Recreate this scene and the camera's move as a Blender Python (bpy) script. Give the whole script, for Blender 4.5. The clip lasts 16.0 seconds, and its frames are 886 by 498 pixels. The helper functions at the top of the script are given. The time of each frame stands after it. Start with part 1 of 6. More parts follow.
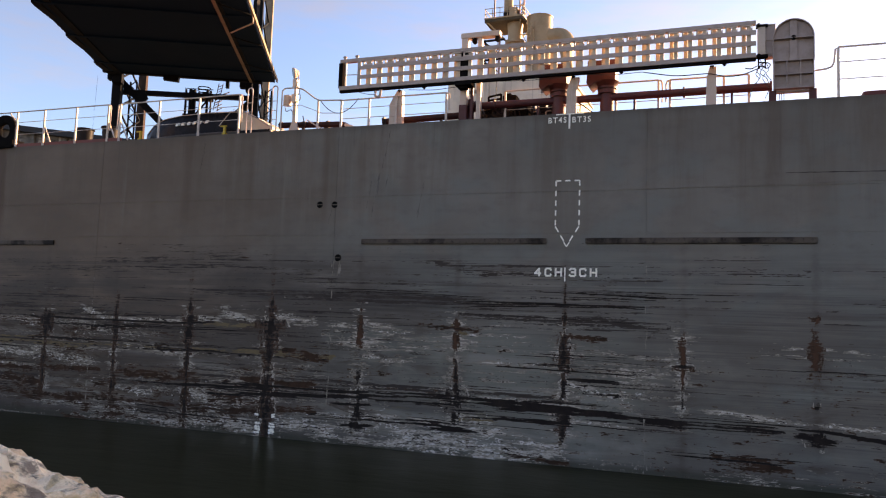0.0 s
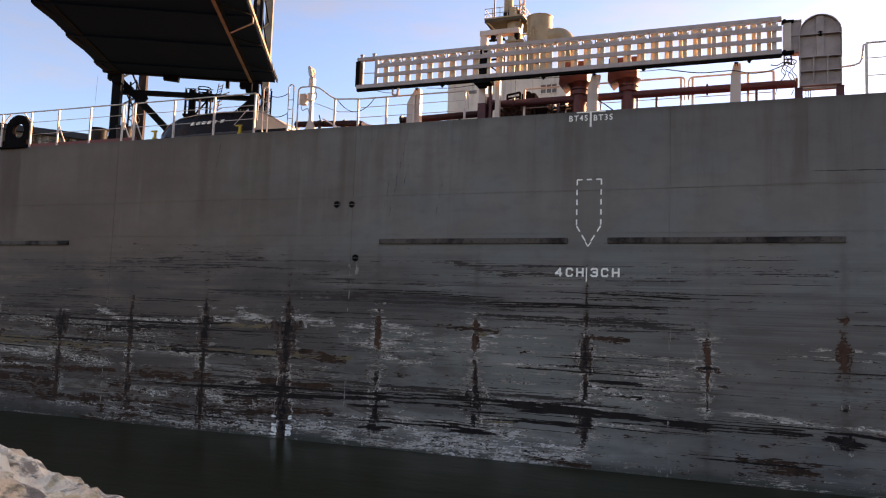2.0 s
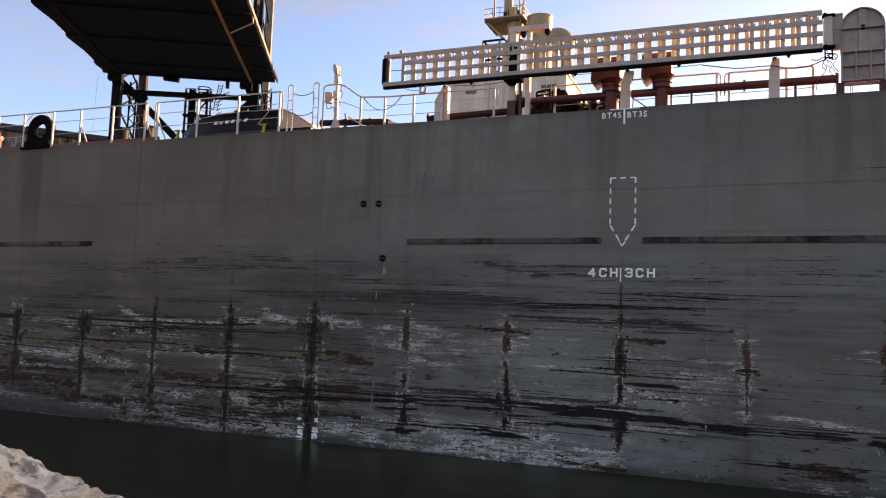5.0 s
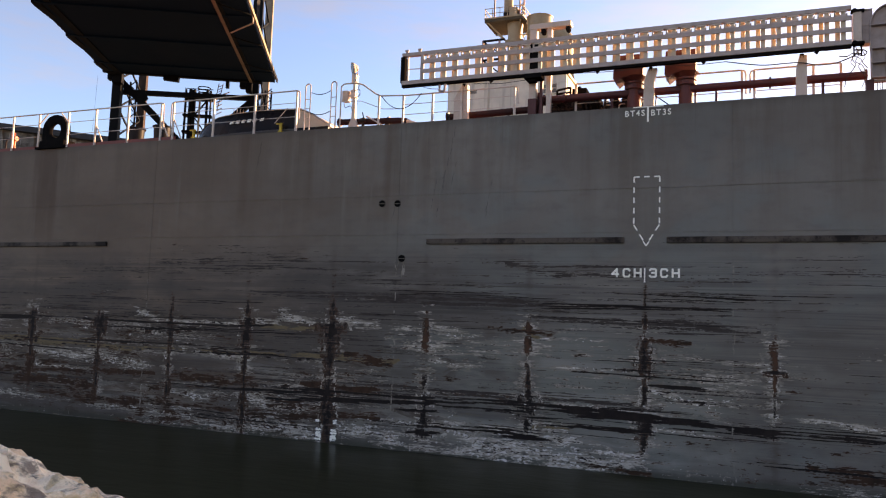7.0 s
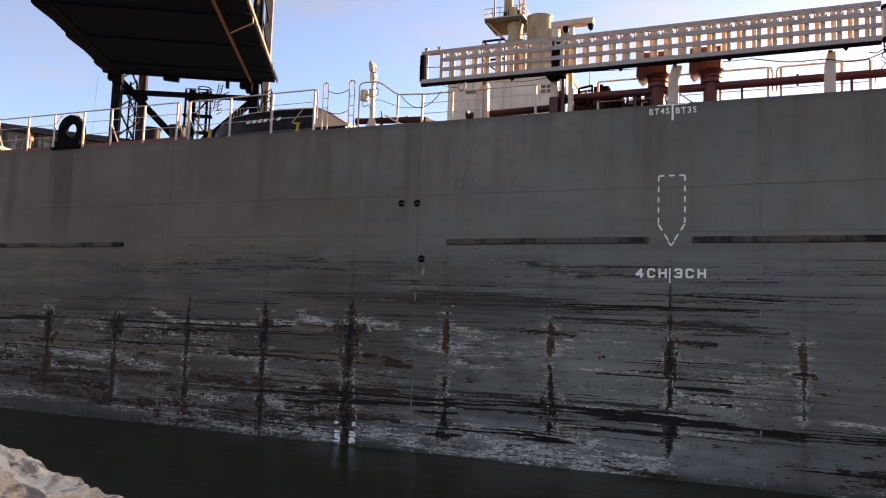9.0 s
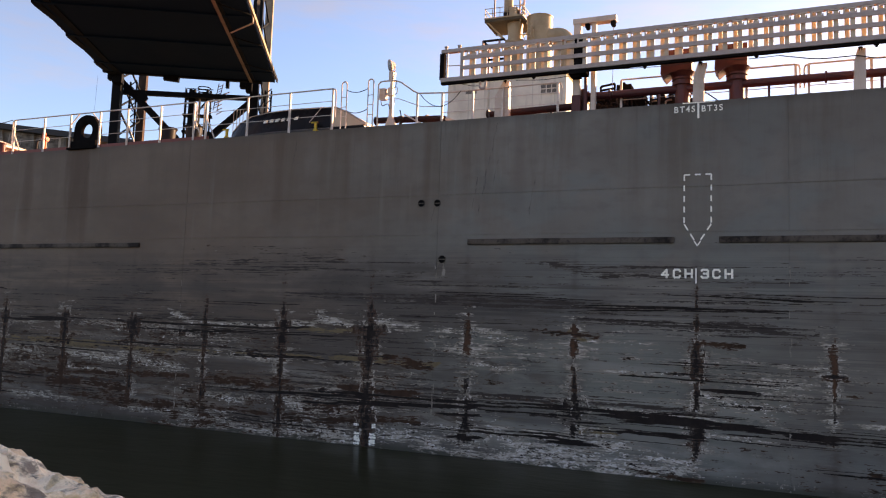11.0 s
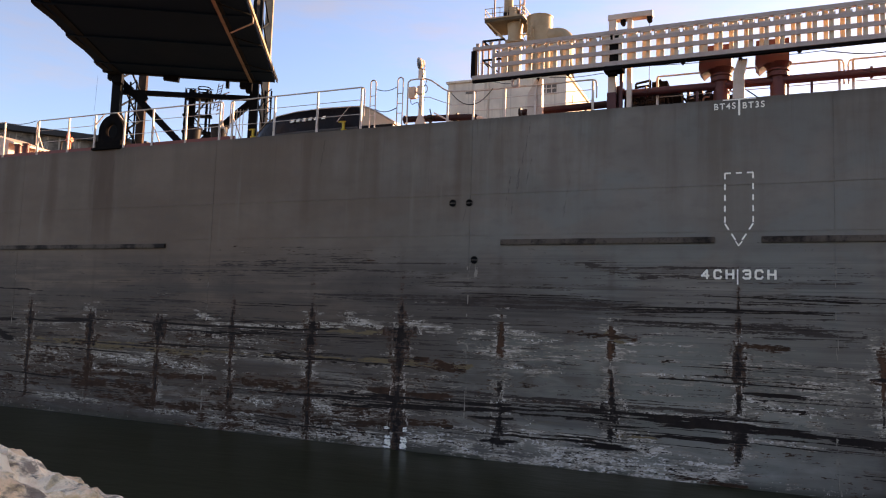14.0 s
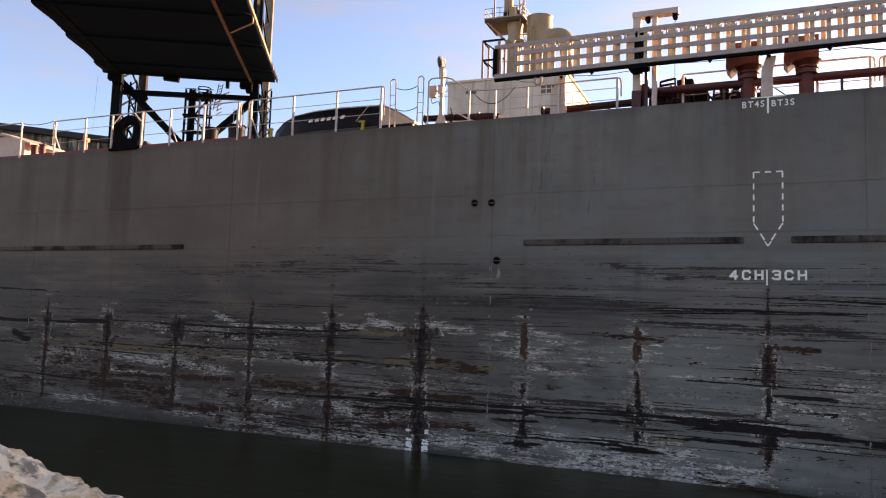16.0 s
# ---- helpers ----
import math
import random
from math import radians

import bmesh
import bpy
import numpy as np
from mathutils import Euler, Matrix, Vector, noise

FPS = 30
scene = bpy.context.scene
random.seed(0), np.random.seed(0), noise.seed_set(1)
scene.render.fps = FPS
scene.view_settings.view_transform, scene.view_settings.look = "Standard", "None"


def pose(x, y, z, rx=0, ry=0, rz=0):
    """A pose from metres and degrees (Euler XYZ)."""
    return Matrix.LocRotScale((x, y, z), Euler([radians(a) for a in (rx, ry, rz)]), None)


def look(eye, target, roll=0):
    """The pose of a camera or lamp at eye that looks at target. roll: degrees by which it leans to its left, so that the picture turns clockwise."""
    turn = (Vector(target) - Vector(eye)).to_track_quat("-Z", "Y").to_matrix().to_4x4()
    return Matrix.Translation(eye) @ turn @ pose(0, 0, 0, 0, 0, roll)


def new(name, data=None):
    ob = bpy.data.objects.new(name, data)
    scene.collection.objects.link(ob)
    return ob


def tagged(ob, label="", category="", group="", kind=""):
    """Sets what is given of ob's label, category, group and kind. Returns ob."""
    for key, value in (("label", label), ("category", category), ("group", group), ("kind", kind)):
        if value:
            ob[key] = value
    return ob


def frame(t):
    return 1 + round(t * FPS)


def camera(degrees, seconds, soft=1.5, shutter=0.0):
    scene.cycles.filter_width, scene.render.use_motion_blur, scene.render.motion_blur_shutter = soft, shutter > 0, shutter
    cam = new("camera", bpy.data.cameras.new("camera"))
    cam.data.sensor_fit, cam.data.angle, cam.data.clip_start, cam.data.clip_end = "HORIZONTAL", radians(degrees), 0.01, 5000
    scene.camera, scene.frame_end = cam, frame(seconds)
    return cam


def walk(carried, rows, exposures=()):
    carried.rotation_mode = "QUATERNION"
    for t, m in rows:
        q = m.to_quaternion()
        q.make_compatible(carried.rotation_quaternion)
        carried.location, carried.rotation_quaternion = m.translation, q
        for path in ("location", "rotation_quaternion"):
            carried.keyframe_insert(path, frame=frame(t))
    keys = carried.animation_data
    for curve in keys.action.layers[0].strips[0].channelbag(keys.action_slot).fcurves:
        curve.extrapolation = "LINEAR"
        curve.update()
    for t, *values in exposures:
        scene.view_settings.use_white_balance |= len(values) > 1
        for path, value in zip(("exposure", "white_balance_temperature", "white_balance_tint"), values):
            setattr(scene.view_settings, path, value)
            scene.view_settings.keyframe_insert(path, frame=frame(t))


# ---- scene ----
cam = camera(60.0, 16.0, soft=1.15)
EYE = (0.0, -20.0, 3.70)
# turned 22.1 degrees to the left of the ship's beam, tilted up 5.3, leaning 1.96
CAM_POSE = pose(*EYE, 0, 0, 22.084) @ pose(0, 0, 0, 90 + 5.274, 0, 0) @ pose(0, 0, 0, 0, 0, 1.957)
walk(cam, [(0.0, CAM_POSE), (16.0, CAM_POSE)], [(0.0, 1.80, 9200, 31.5), (16.0, 1.80, 9200, 31.5)])


def ship_pose(t):
    """The ship slides ahead along its side and swings slowly."""
    s, k = t - 7.0, (t - 7.0) / 8.0
    x = 0.00104 * s * s + 0.30915 * s
    y = -0.333 * k + 0.003 * k * k
    z = -0.0233 * k - 0.0115 * k * k
    turn = math.degrees(-0.0350 * k - 0.0012 * k * k)
    trim = math.degrees(0.00081 * k)
    return pose(x, y, z, 0, -trim, turn)


# ---- light ----
SUN_AZ, SUN_EL = 38.0, 13.0      # degrees from +y towards +x; above the horizon
world = bpy.data.worlds.new("sky")
scene.world = world
world.use_nodes = True
wn, wl = world.node_tree.nodes, world.node_tree.links
wn.clear()
sky = wn.new("ShaderNodeTexSky")
sky.sky_type, sky.sun_disc = "NISHITA", False
sky.sun_elevation, sky.sun_rotation = radians(SUN_EL), radians(SUN_AZ)
sky.air_density, sky.dust_density, sky.ozone_density = 1.0, 0.85, 4.75
back = wn.new("ShaderNodeBackground")
back.inputs["Strength"].default_value = 0.12
wout = wn.new("ShaderNodeOutputWorld")
# thin high cloud
wtc = wn.new("ShaderNodeTexCoord")
wmap = wn.new("ShaderNodeMapping")
wmap.inputs["Scale"].default_value = (1.2, 1.2, 5.0)
wmap.inputs["Rotation"].default_value = (0.0, 0.35, 0.6)
wnoise = wn.new("ShaderNodeTexNoise")
wnoise.inputs["Scale"].default_value, wnoise.inputs["Detail"].default_value, wnoise.inputs["Roughness"].default_value = 1.6, 6, 0.6
wrange = wn.new("ShaderNodeMapRange")
wrange.interpolation_type = "SMOOTHSTEP"
wrange.inputs["From Min"].default_value, wrange.inputs["From Max"].default_value = 0.44, 0.64
wrange.inputs["To Max"].default_value = 0.42
wmix = wn.new("ShaderNodeMix")
wmix.data_type = "RGBA"
wgrey = wn.new("ShaderNodeRGBToBW")
wl.new(wtc.outputs["Generated"], wmap.inputs["Vector"])
wl.new(wmap.outputs["Vector"], wnoise.inputs["Vector"])
wl.new(wnoise.outputs["Fac"], wrange.inputs["Value"])
wl.new(wrange.outputs["Result"], wmix.inputs[0])
wl.new(sky.outputs["Color"], wmix.inputs[6])
wl.new(sky.outputs["Color"], wgrey.inputs["Color"])
wl.new(wgrey.outputs["Val"], wmix.inputs[7])
wl.new(wmix.outputs[2], back.inputs["Color"])
wl.new(back.outputs["Background"], wout.inputs["Surface"])

sun_data = bpy.data.lights.new("sun", "SUN")
sun_data.energy, sun_data.angle, sun_data.color = 4.5, radians(0.6), (1.0, 0.76, 0.49)
sun = new("sun", sun_data)
a, e = radians(SUN_AZ), radians(SUN_EL)
sun.matrix_world = look((math.sin(a) * math.cos(e) * 300, math.cos(a) * math.cos(e) * 300, math.sin(e) * 300), (0, 0, 0))


# ---- mesh helpers ----
def box(bm, lo, hi, m=None, bevel=0.0):
    """A box from its two corners, turned by m, its edges rounded by bevel."""
    lo, hi = Vector(lo), Vector(hi)
    made = bmesh.ops.create_cube(bm, size=1.0, matrix=Matrix.Translation((lo + hi) / 2) @ Matrix.Diagonal((*(hi - lo), 1)))
    vs = made["verts"]
    if bevel:
        edges = list({ed for v in vs for ed in v.link_edges})
        got = bmesh.ops.bevel(bm, geom=edges, offset=bevel, segments=2, affect="EDGES", profile=0.7)
        vs = list({v for f in got["faces"] for v in f.verts} | {v for v in vs if v.is_valid})
    if m is not None:
        bmesh.ops.transform(bm, matrix=m, verts=vs)
    return vs


def rod(bm, p, q, r, r2=None, n=10, caps=True):
    """A round bar from p to q."""
    p, q = Vector(p), Vector(q)
    d = q - p
    m = Matrix.Translation((p + q) / 2) @ d.to_track_quat("Z", "Y").to_matrix().to_4x4()
    return bmesh.ops.create_cone(bm, cap_ends=caps, segments=n, radius1=r, radius2=r if r2 is None else r2, depth=d.length, matrix=m)["verts"]


def tube(bm, pts, r, n=8):
    """A bent pipe through pts."""
    pts = [Vector(p) for p in pts]
    rings = []
    for i, p in enumerate(pts):
        d = (pts[min(i + 1, len(pts) - 1)] - pts[max(i - 1, 0)]).normalized()
        q = d.to_track_quat("Z", "Y")
        rings.append([bm.verts.new(p + q @ Vector((r * math.cos(6.28319 * k / n), r * math.sin(6.28319 * k / n), 0))) for k in range(n)])
    for s, t in zip(rings, rings[1:]):
        for k in range(n):
            bm.faces.new((s[k], s[(k + 1) % n], t[(k + 1) % n], t[k]))
    bm.faces.new(list(reversed(rings[0])))
    bm.faces.new(rings[-1])


def bar(bm, p, q, w, h, up=(0, 0, 1)):
    """A straight beam of rectangular section from p to q."""
    p, q = Vector(p), Vector(q)
    d = (q - p).normalized()
    side = d.cross(Vector(up))
    if side.length < 1e-4:
        side = Vector((1, 0, 0))
    side.normalize()
    top = side.cross(d)
    vs = [bm.verts.new(c + side * (sx * w / 2) + top * (sy * h / 2)) for c in (p, q) for sx, sy in ((-1, -1), (1, -1), (1, 1), (-1, 1))]
    for f in ((3, 2, 1, 0), (4, 5, 6, 7), (0, 1, 5, 4), (1, 2, 6, 5), (2, 3, 7, 6), (3, 0, 4, 7)):
        bm.faces.new([vs[i] for i in f])
    return vs


def arc(c, r, a0, a1, n, u=(1, 0, 0), v=(0, 0, 1)):
    """Points on an arc about c in the plane of u and v, degrees."""
    c, u, v = Vector(c), Vector(u), Vector(v)
    return [c + u * (r * math.cos(radians(a0 + (a1 - a0) * i / n))) + v * (r * math.sin(radians(a0 + (a1 - a0) * i / n))) for i in range(n + 1)]


def smooth_path(pts, n=6):
    """A soft curve through pts, n steps to each stretch."""
    pts = [Vector(p) for p in pts]
    ring = [pts[0] * 2 - pts[1]] + pts + [pts[-1] * 2 - pts[-2]]
    out = []
    for a, b, c, d in zip(ring, ring[1:], ring[2:], ring[3:]):
        for i in range(n):
            t = i / n
            out.append(0.5 * (2 * b + (c - a) * t + (2 * a - 5 * b + 4 * c - d) * t * t + (3 * b - a - 3 * c + d) * t ** 3))
    return out + [pts[-1]]


def extrude_outline(bm, pts, offset):
    """A solid from a closed flat outline and an offset vector."""
    off = Vector(offset)
    lo = [bm.verts.new(p) for p in pts]
    hi = [bm.verts.new(Vector(p) + off) for p in pts]
    bm.faces.new(lo)
    bm.faces.new(list(reversed(hi)))
    n = len(pts)
    for i in range(n):
        bm.faces.new((lo[i], hi[i], hi[(i + 1) % n], lo[(i + 1) % n]))


def part(name, bm, material, parent=None, label="", smooth=False):
    bmesh.ops.recalc_face_normals(bm, faces=bm.faces[:])
    me = bpy.data.meshes.new(name)
    bm.to_mesh(me)
    bm.free()
    me.materials.append(material)
    if smooth:
        me.polygons.foreach_set("use_smooth", [True] * len(me.polygons))
        me.set_sharp_from_angle(angle=radians(40))
    ob = new(name, me)
    ob.parent = parent
    if label:
        ob["label"] = label
    return ob


def empty(name, label, category, group="", at=(0, 0, 0)):
    ob = new(name)
    ob.empty_display_size = 0.3
    ob.location = at
    return tagged(ob, label, category, group)


# ---- materials ----
class Nodes:
    """Short forms for building a node material."""

    def __init__(self, name):
        self.mat = bpy.data.materials.new(name)
        self.mat.use_nodes = True
        self.t = self.mat.node_tree
        self.t.nodes.clear()
        self.out = self.t.nodes.new("ShaderNodeOutputMaterial")
        self.bsdf = self.t.nodes.new("ShaderNodeBsdfPrincipled")
        self.t.links.new(self.bsdf.outputs[0], self.out.inputs[0])
        self.tc = self.t.nodes.new("ShaderNodeTexCoord")

    def put(self, socket, v):
        if isinstance(v, bpy.types.NodeSocket):
            self.t.links.new(v, socket)
        else:
            socket.default_value = v

    def math(self, op, a, b=0.0, c=0.0, clamp=False):
        n = self.t.nodes.new("ShaderNodeMath")
        n.operation, n.use_clamp = op, clamp
        for s, v in zip(n.inputs, (a, b, c)):
            self.put(s, v)
        return n.outputs[0]

    def coord(self, scale=(1, 1, 1), shift=(0, 0, 0)):
        n = self.t.nodes.new("ShaderNodeMapping")
        n.inputs["Scale"].default_value, n.inputs["Location"].default_value = scale, shift
        self.t.links.new(self.tc.outputs["Object"], n.inputs["Vector"])
        return n.outputs[0]

    def noise(self, scale, detail=4, rough=0.55, stretch=(1, 1, 1), shift=(0, 0, 0), warp=0.0):
        n = self.t.nodes.new("ShaderNodeTexNoise")
        n.inputs["Scale"].default_value, n.inputs["Detail"].default_value = scale, detail
        n.inputs["Roughness"].default_value, n.inputs["Distortion"].default_value = rough, warp
        self.t.links.new(self.coord(stretch, shift), n.inputs["Vector"])
        return n.outputs["Fac"]

    def step(self, v, lo, hi):
        """0 below lo, 1 above hi, smooth between; falls where lo > hi."""
        n = self.t.nodes.new("ShaderNodeMapRange")
        n.interpolation_type = "SMOOTHSTEP"
        self.put(n.inputs["Value"], v)
        if lo <= hi:
            n.inputs["From Min"].default_value, n.inputs["From Max"].default_value = lo, hi
        else:
            n.inputs["From Min"].default_value, n.inputs["From Max"].default_value = hi, lo
            n.inputs["To Min"].default_value, n.inputs["To Max"].default_value = 1.0, 0.0
        return n.outputs["Result"]

    def mix(self, fac, a, b):
        n = self.t.nodes.new("ShaderNodeMix")
        n.data_type = "RGBA"
        self.put(n.inputs[0], fac)
        for s, v in ((n.inputs[6], a), (n.inputs[7], b)):
            self.put(s, (*v, 1) if isinstance(v, tuple) and len(v) == 3 else v)
        return n.outputs[2]

    def mul(self, *vs):
        out = vs[0]
        for v in vs[1:]:
            out = self.math("MULTIPLY", out, v)
        return out

    def xyz(self):
        n = self.t.nodes.new("ShaderNodeSeparateXYZ")
        self.t.links.new(self.tc.outputs["Object"], n.inputs[0])
        return n.outputs

    def bump(self, height, strength=0.3, distance=0.01):
        n = self.t.nodes.new("ShaderNodeBump")
        n.inputs["Strength"].default_value, n.inputs["Distance"].default_value = strength, distance
        self.put(n.inputs["Height"], height)
        self.t.links.new(n.outputs[0], self.bsdf.inputs["Normal"])

    def set(self, color=None, rough=None, metal=None, spec=None):
        if color is not None:
            self.put(self.bsdf.inputs["Base Color"], (*color, 1) if isinstance(color, tuple) and len(color) == 3 else color)
        for key, v in (("Roughness", rough), ("Metallic", metal), ("Specular IOR Level", spec)):
            if v is not None:
                self.put(self.bsdf.inputs[key], v)
        return self.mat


def painted(name, color, worn, rough=0.5, scale=3.0, amount=0.5, metal=0.0, bump=0.15, spec=0.35):
    """Paint or bare stuff with soft stains and fine grain."""
    k = Nodes(name)
    big = k.noise(scale, 5, 0.6)
    fine = k.noise(scale * 14, 3, 0.6, shift=(3, 1, 7))
    f = k.math("ADD", k.mul(k.step(big, 0.42, 0.72), amount), k.mul(k.step(fine, 0.5, 0.8), amount * 0.5), clamp=True)
    k.bump(fine, bump, 0.004)
    return k.set(k.mix(f, color, worn), k.math("ADD", k.mul(big, 0.25), rough - 0.12), metal, spec)


def hull_material():
    """Grey hull paint: rust wash above, stained and chalky towards the water. Ship coordinates."""
    k = Nodes("hull_paint")
    x, y, z = k.xyz()
    cloud = k.noise(0.35, 5, 0.6, (0.6, 1, 1.3))
    mott = k.noise(3.0, 5, 0.65, (0.5, 1, 1.0))
    aft = k.mix(k.step(cloud, 0.3, 0.7), (0.1361, 0.0867, 0.0580), (0.1782, 0.1191, 0.0820))
    fore = k.mix(k.step(cloud, 0.3, 0.7), (0.166, 0.140, 0.114), (0.209, 0.179, 0.148))
    blot = k.noise(0.5, 4, 0.55, (0.8, 1, 1.1), (41, 3, 17), warp=0.6)
    fore = k.mix(k.mul(k.step(blot, 0.46, 0.60), 0.65), fore, (0.164, 0.164, 0.144))
    col = k.mix(k.step(k.math("ADD", x, k.math("MULTIPLY", cloud, 8.0)), -14.0, -1.0), aft, fore)
    col = k.mix(k.mul(k.step(mott, 0.45, 0.75), 0.35), col, (0.1166, 0.0920, 0.0760))
    # brown rust wash running down from the deck edge
    drip = k.noise(1.0, 6, 0.65, (0.9, 1, 0.10))
    hair = k.noise(1.0, 4, 0.7, (7.0, 1, 0.16), (3, 5, 1))
    wash = k.mul(k.step(drip, 0.44, 0.64), k.step(z, 4.6, 9.2), 0.6)
    col = k.mix(wash, col, (0.1210, 0.0826, 0.0540))
    col = k.mix(k.mul(k.step(hair, 0.56, 0.70), k.step(z, 5.6, 9.0), 0.35), col, (0.0918, 0.0648, 0.0480))
    pallor = k.noise(1.0, 5, 0.6, (2.6, 1, 0.22), (13, 5, 4))
    col = k.mix(k.mul(k.step(pallor, 0.56, 0.72), k.step(z, 5.0, 7.5), 0.30), col, (0.2322, 0.1985, 0.1600))
    # browner, dirtier towards the deck edge forward
    col = k.mix(k.mul(k.step(k.math("ADD", z, k.math("MULTIPLY", cloud, 1.6)), 7.6, 9.8), k.step(x, -7.0, -2.0), 0.34), col, (0.104, 0.080, 0.062))
    # darker, uneven lip under the deck edge
    lip = k.math("ADD", z, k.math("MULTIPLY", drip, 0.5))
    col = k.mix(k.mul(k.step(lip, 9.35, 9.75), 0.5), col, (0.0648, 0.0502, 0.0400))
    # stronger runs below the chock and the deck drains
    edge = k.noise(1.0, 5, 0.65, (1.6, 1, 0.35), (8, 0, 3))
    for cx, w, z0, amt in ((-23.75, 0.75, 6.0, 0.95), (-23.3, 0.22, 5.6, 0.7), (-24.0, 0.15, 6.6, 0.6), (-15.05, 0.30, 6.2, 0.45), (-12.6, 0.18, 7.8, 0.3), (-9.95, 0.20, 6.4, 0.35), (-7.2, 0.35, 6.9, 0.3), (2.6, 0.30, 7.6, 0.35), (-26.2, 0.35, 6.2, 0.65), (-28.5, 0.6, 6.0, 0.55)):
        d = k.math("ADD", k.math("ABSOLUTE", k.math("SUBTRACT", x, cx)), k.math("MULTIPLY", k.math("SUBTRACT", edge, 0.5), w * 1.6))
        run = k.mul(k.step(d, w, w * 0.1), k.step(k.math("ADD", z, k.math("MULTIPLY", edge, 1.5)), z0, 8.8), amt)
        col = k.mix(run, col, (0.0900, 0.0490, 0.0280))
    low = k.mul(k.step(z, 6.2, 4.6), k.math("SUBTRACT", 1.0, k.mul(k.step(x, -1.0, 2.0), k.step(z, 3.8, 4.8), 0.45)))
    lower = k.step(z, 4.5, 3.0)
    # scuffs along the ship
    s1 = k.noise(1.0, 6, 0.62, (0.22, 1, 5.5), warp=0.3)
    s2 = k.noise(1.0, 5, 0.6, (0.55, 1, 14.0), (5, 2, 1), warp=0.2)
    s3 = k.noise(1.0, 5, 0.6, (0.10, 1, 2.6), (1, 7, 4))
    s4 = k.noise(1.0, 5, 0.65, (0.06, 1, 22.0), (2, 9, 4))
    aftish = k.math("ADD", 0.45, k.math("MAXIMUM", k.mul(k.step(x, -5.0, -12.0), 0.45), k.mul(k.step(z, 2.8, 3.8), 0.45)))
    col = k.mix(k.mul(k.step(s1, 0.46, 0.64), low, aftish, 0.58), col, (0.0605, 0.0481, 0.0410))
    col = k.mix(k.mul(k.step(s3, 0.44, 0.60), low, aftish, 0.46), col, (0.0778, 0.0627, 0.0530))
    col = k.mix(k.mul(k.step(s4, 0.52, 0.66), low, 0.48), col, (0.0540, 0.0418, 0.0350))
    # blue-green touch-up paint and chalky smears on the lower side
    touch = k.noise(1.0, 4, 0.55, (0.16, 1, 0.5), (31, 2, 7), warp=0.5)
    green = k.mul(k.step(touch, 0.40, 0.55), k.step(z, 4.0, 3.2), k.step(x, -12.0, -8.0), k.step(x, 1.0, -2.0))
    col = k.mix(k.mul(green, k.math("SUBTRACT", 1.0, k.mul(k.step(s4, 0.50, 0.64), 0.5)), 0.8), col, (0.170, 0.165, 0.137))
    chalk = k.noise(1.0, 5, 0.58, (0.30, 1, 2.6), (5, 12, 7), warp=0.5)
    col = k.mix(k.mul(k.step(chalk, 0.46, 0.64), k.step(z, 3.7, 2.6), k.step(x, 3.0, -3.0), 0.55), col, (0.2916, 0.2612, 0.2200))
    foot = k.noise(1.0, 6, 0.62, (0.5, 1, 1.2), (9, 2, 14), warp=0.4)
    col = k.mix(k.mul(k.step(foot, 0.40, 0.58), k.step(z, 1.15, 0.5), k.step(x, -15.0, -11.0), k.step(x, 1.0, -2.5), 0.75), col, (0.3564, 0.3187, 0.2650))
    col = k.mix(k.mul(k.step(s4, 0.46, 0.34), lower, 0.30), col, (0.2484, 0.2194, 0.1850))
    # brown bloom low on the fore part
    bloom = k.noise(1.0, 5, 0.6, (0.35, 1, 1.1), (3, 8, 19), warp=0.4)
    col = k.mix(k.mul(k.step(bloom, 0.36, 0.60), k.step(z, 4.6, 2.6), k.step(x, -5.0, 0.0), 0.55), col, (0.112, 0.088, 0.070))
    # broad dark fender smear under the rubbing bars
    ds = k.math("ADD", k.math("SUBTRACT", z, 4.25), k.math("MULTIPLY", k.math("SUBTRACT", s3, 0.5), 1.0))
    rub = k.mul(k.step(k.math("ABSOLUTE", ds), 0.30, 0.10), k.step(s2, 0.36, 0.50), k.step(x, -15.0, -12.5), k.step(x, -2.0, -6.5), 0.70)
    col = k.mix(rub, col, (0.0497, 0.0408, 0.0360))
    # grime and rust wash aft
    smudge = k.noise(1.0, 5, 0.6, (0.30, 1, 0.9), (8, 21, 3), warp=0.4)
    col = k.mix(k.mul(k.step(smudge, 0.34, 0.58), k.step(z, 6.0, 4.9), k.step(x, -3.0, -10.0), 0.66), col, (0.0640, 0.0490, 0.0400))
    grime = k.noise(1.0, 5, 0.6, (0.25, 1, 0.7), (17, 2, 9))
    col = k.mix(k.mul(k.step(grime, 0.36, 0.62), k.step(x, -8.0, -14.0), lower, 0.42), col, (0.0560, 0.0375, 0.0290))
    r1 = k.noise(1.0, 6, 0.65, (0.5, 1, 2.2), (4, 4, 9), warp=0.8)
    col = k.mix(k.mul(k.step(r1, 0.54, 0.66), lower, k.step(x, -4.0, -10.0), 0.75), col, (0.0594, 0.0324, 0.0200))
    r2 = k.noise(1.0, 6, 0.7, (0.9, 1, 3.0), (14, 4, 3), warp=0.8)
    col = k.mix(k.mul(k.step(r2, 0.62, 0.70), lower, 0.4), col, (0.1620, 0.1202, 0.0620))
    # rust bleeding softly from each frame, every 3.03 m
    fr = k.math("SUBTRACT", k.math("FRACT", k.math("DIVIDE", k.math("ADD", x, 2.545 + 303.0 + 1.515), 3.03)), 0.5)
    wob = k.noise(1.0, 8, 0.72, (5.0, 1, 2.6), (3, 3, 3))
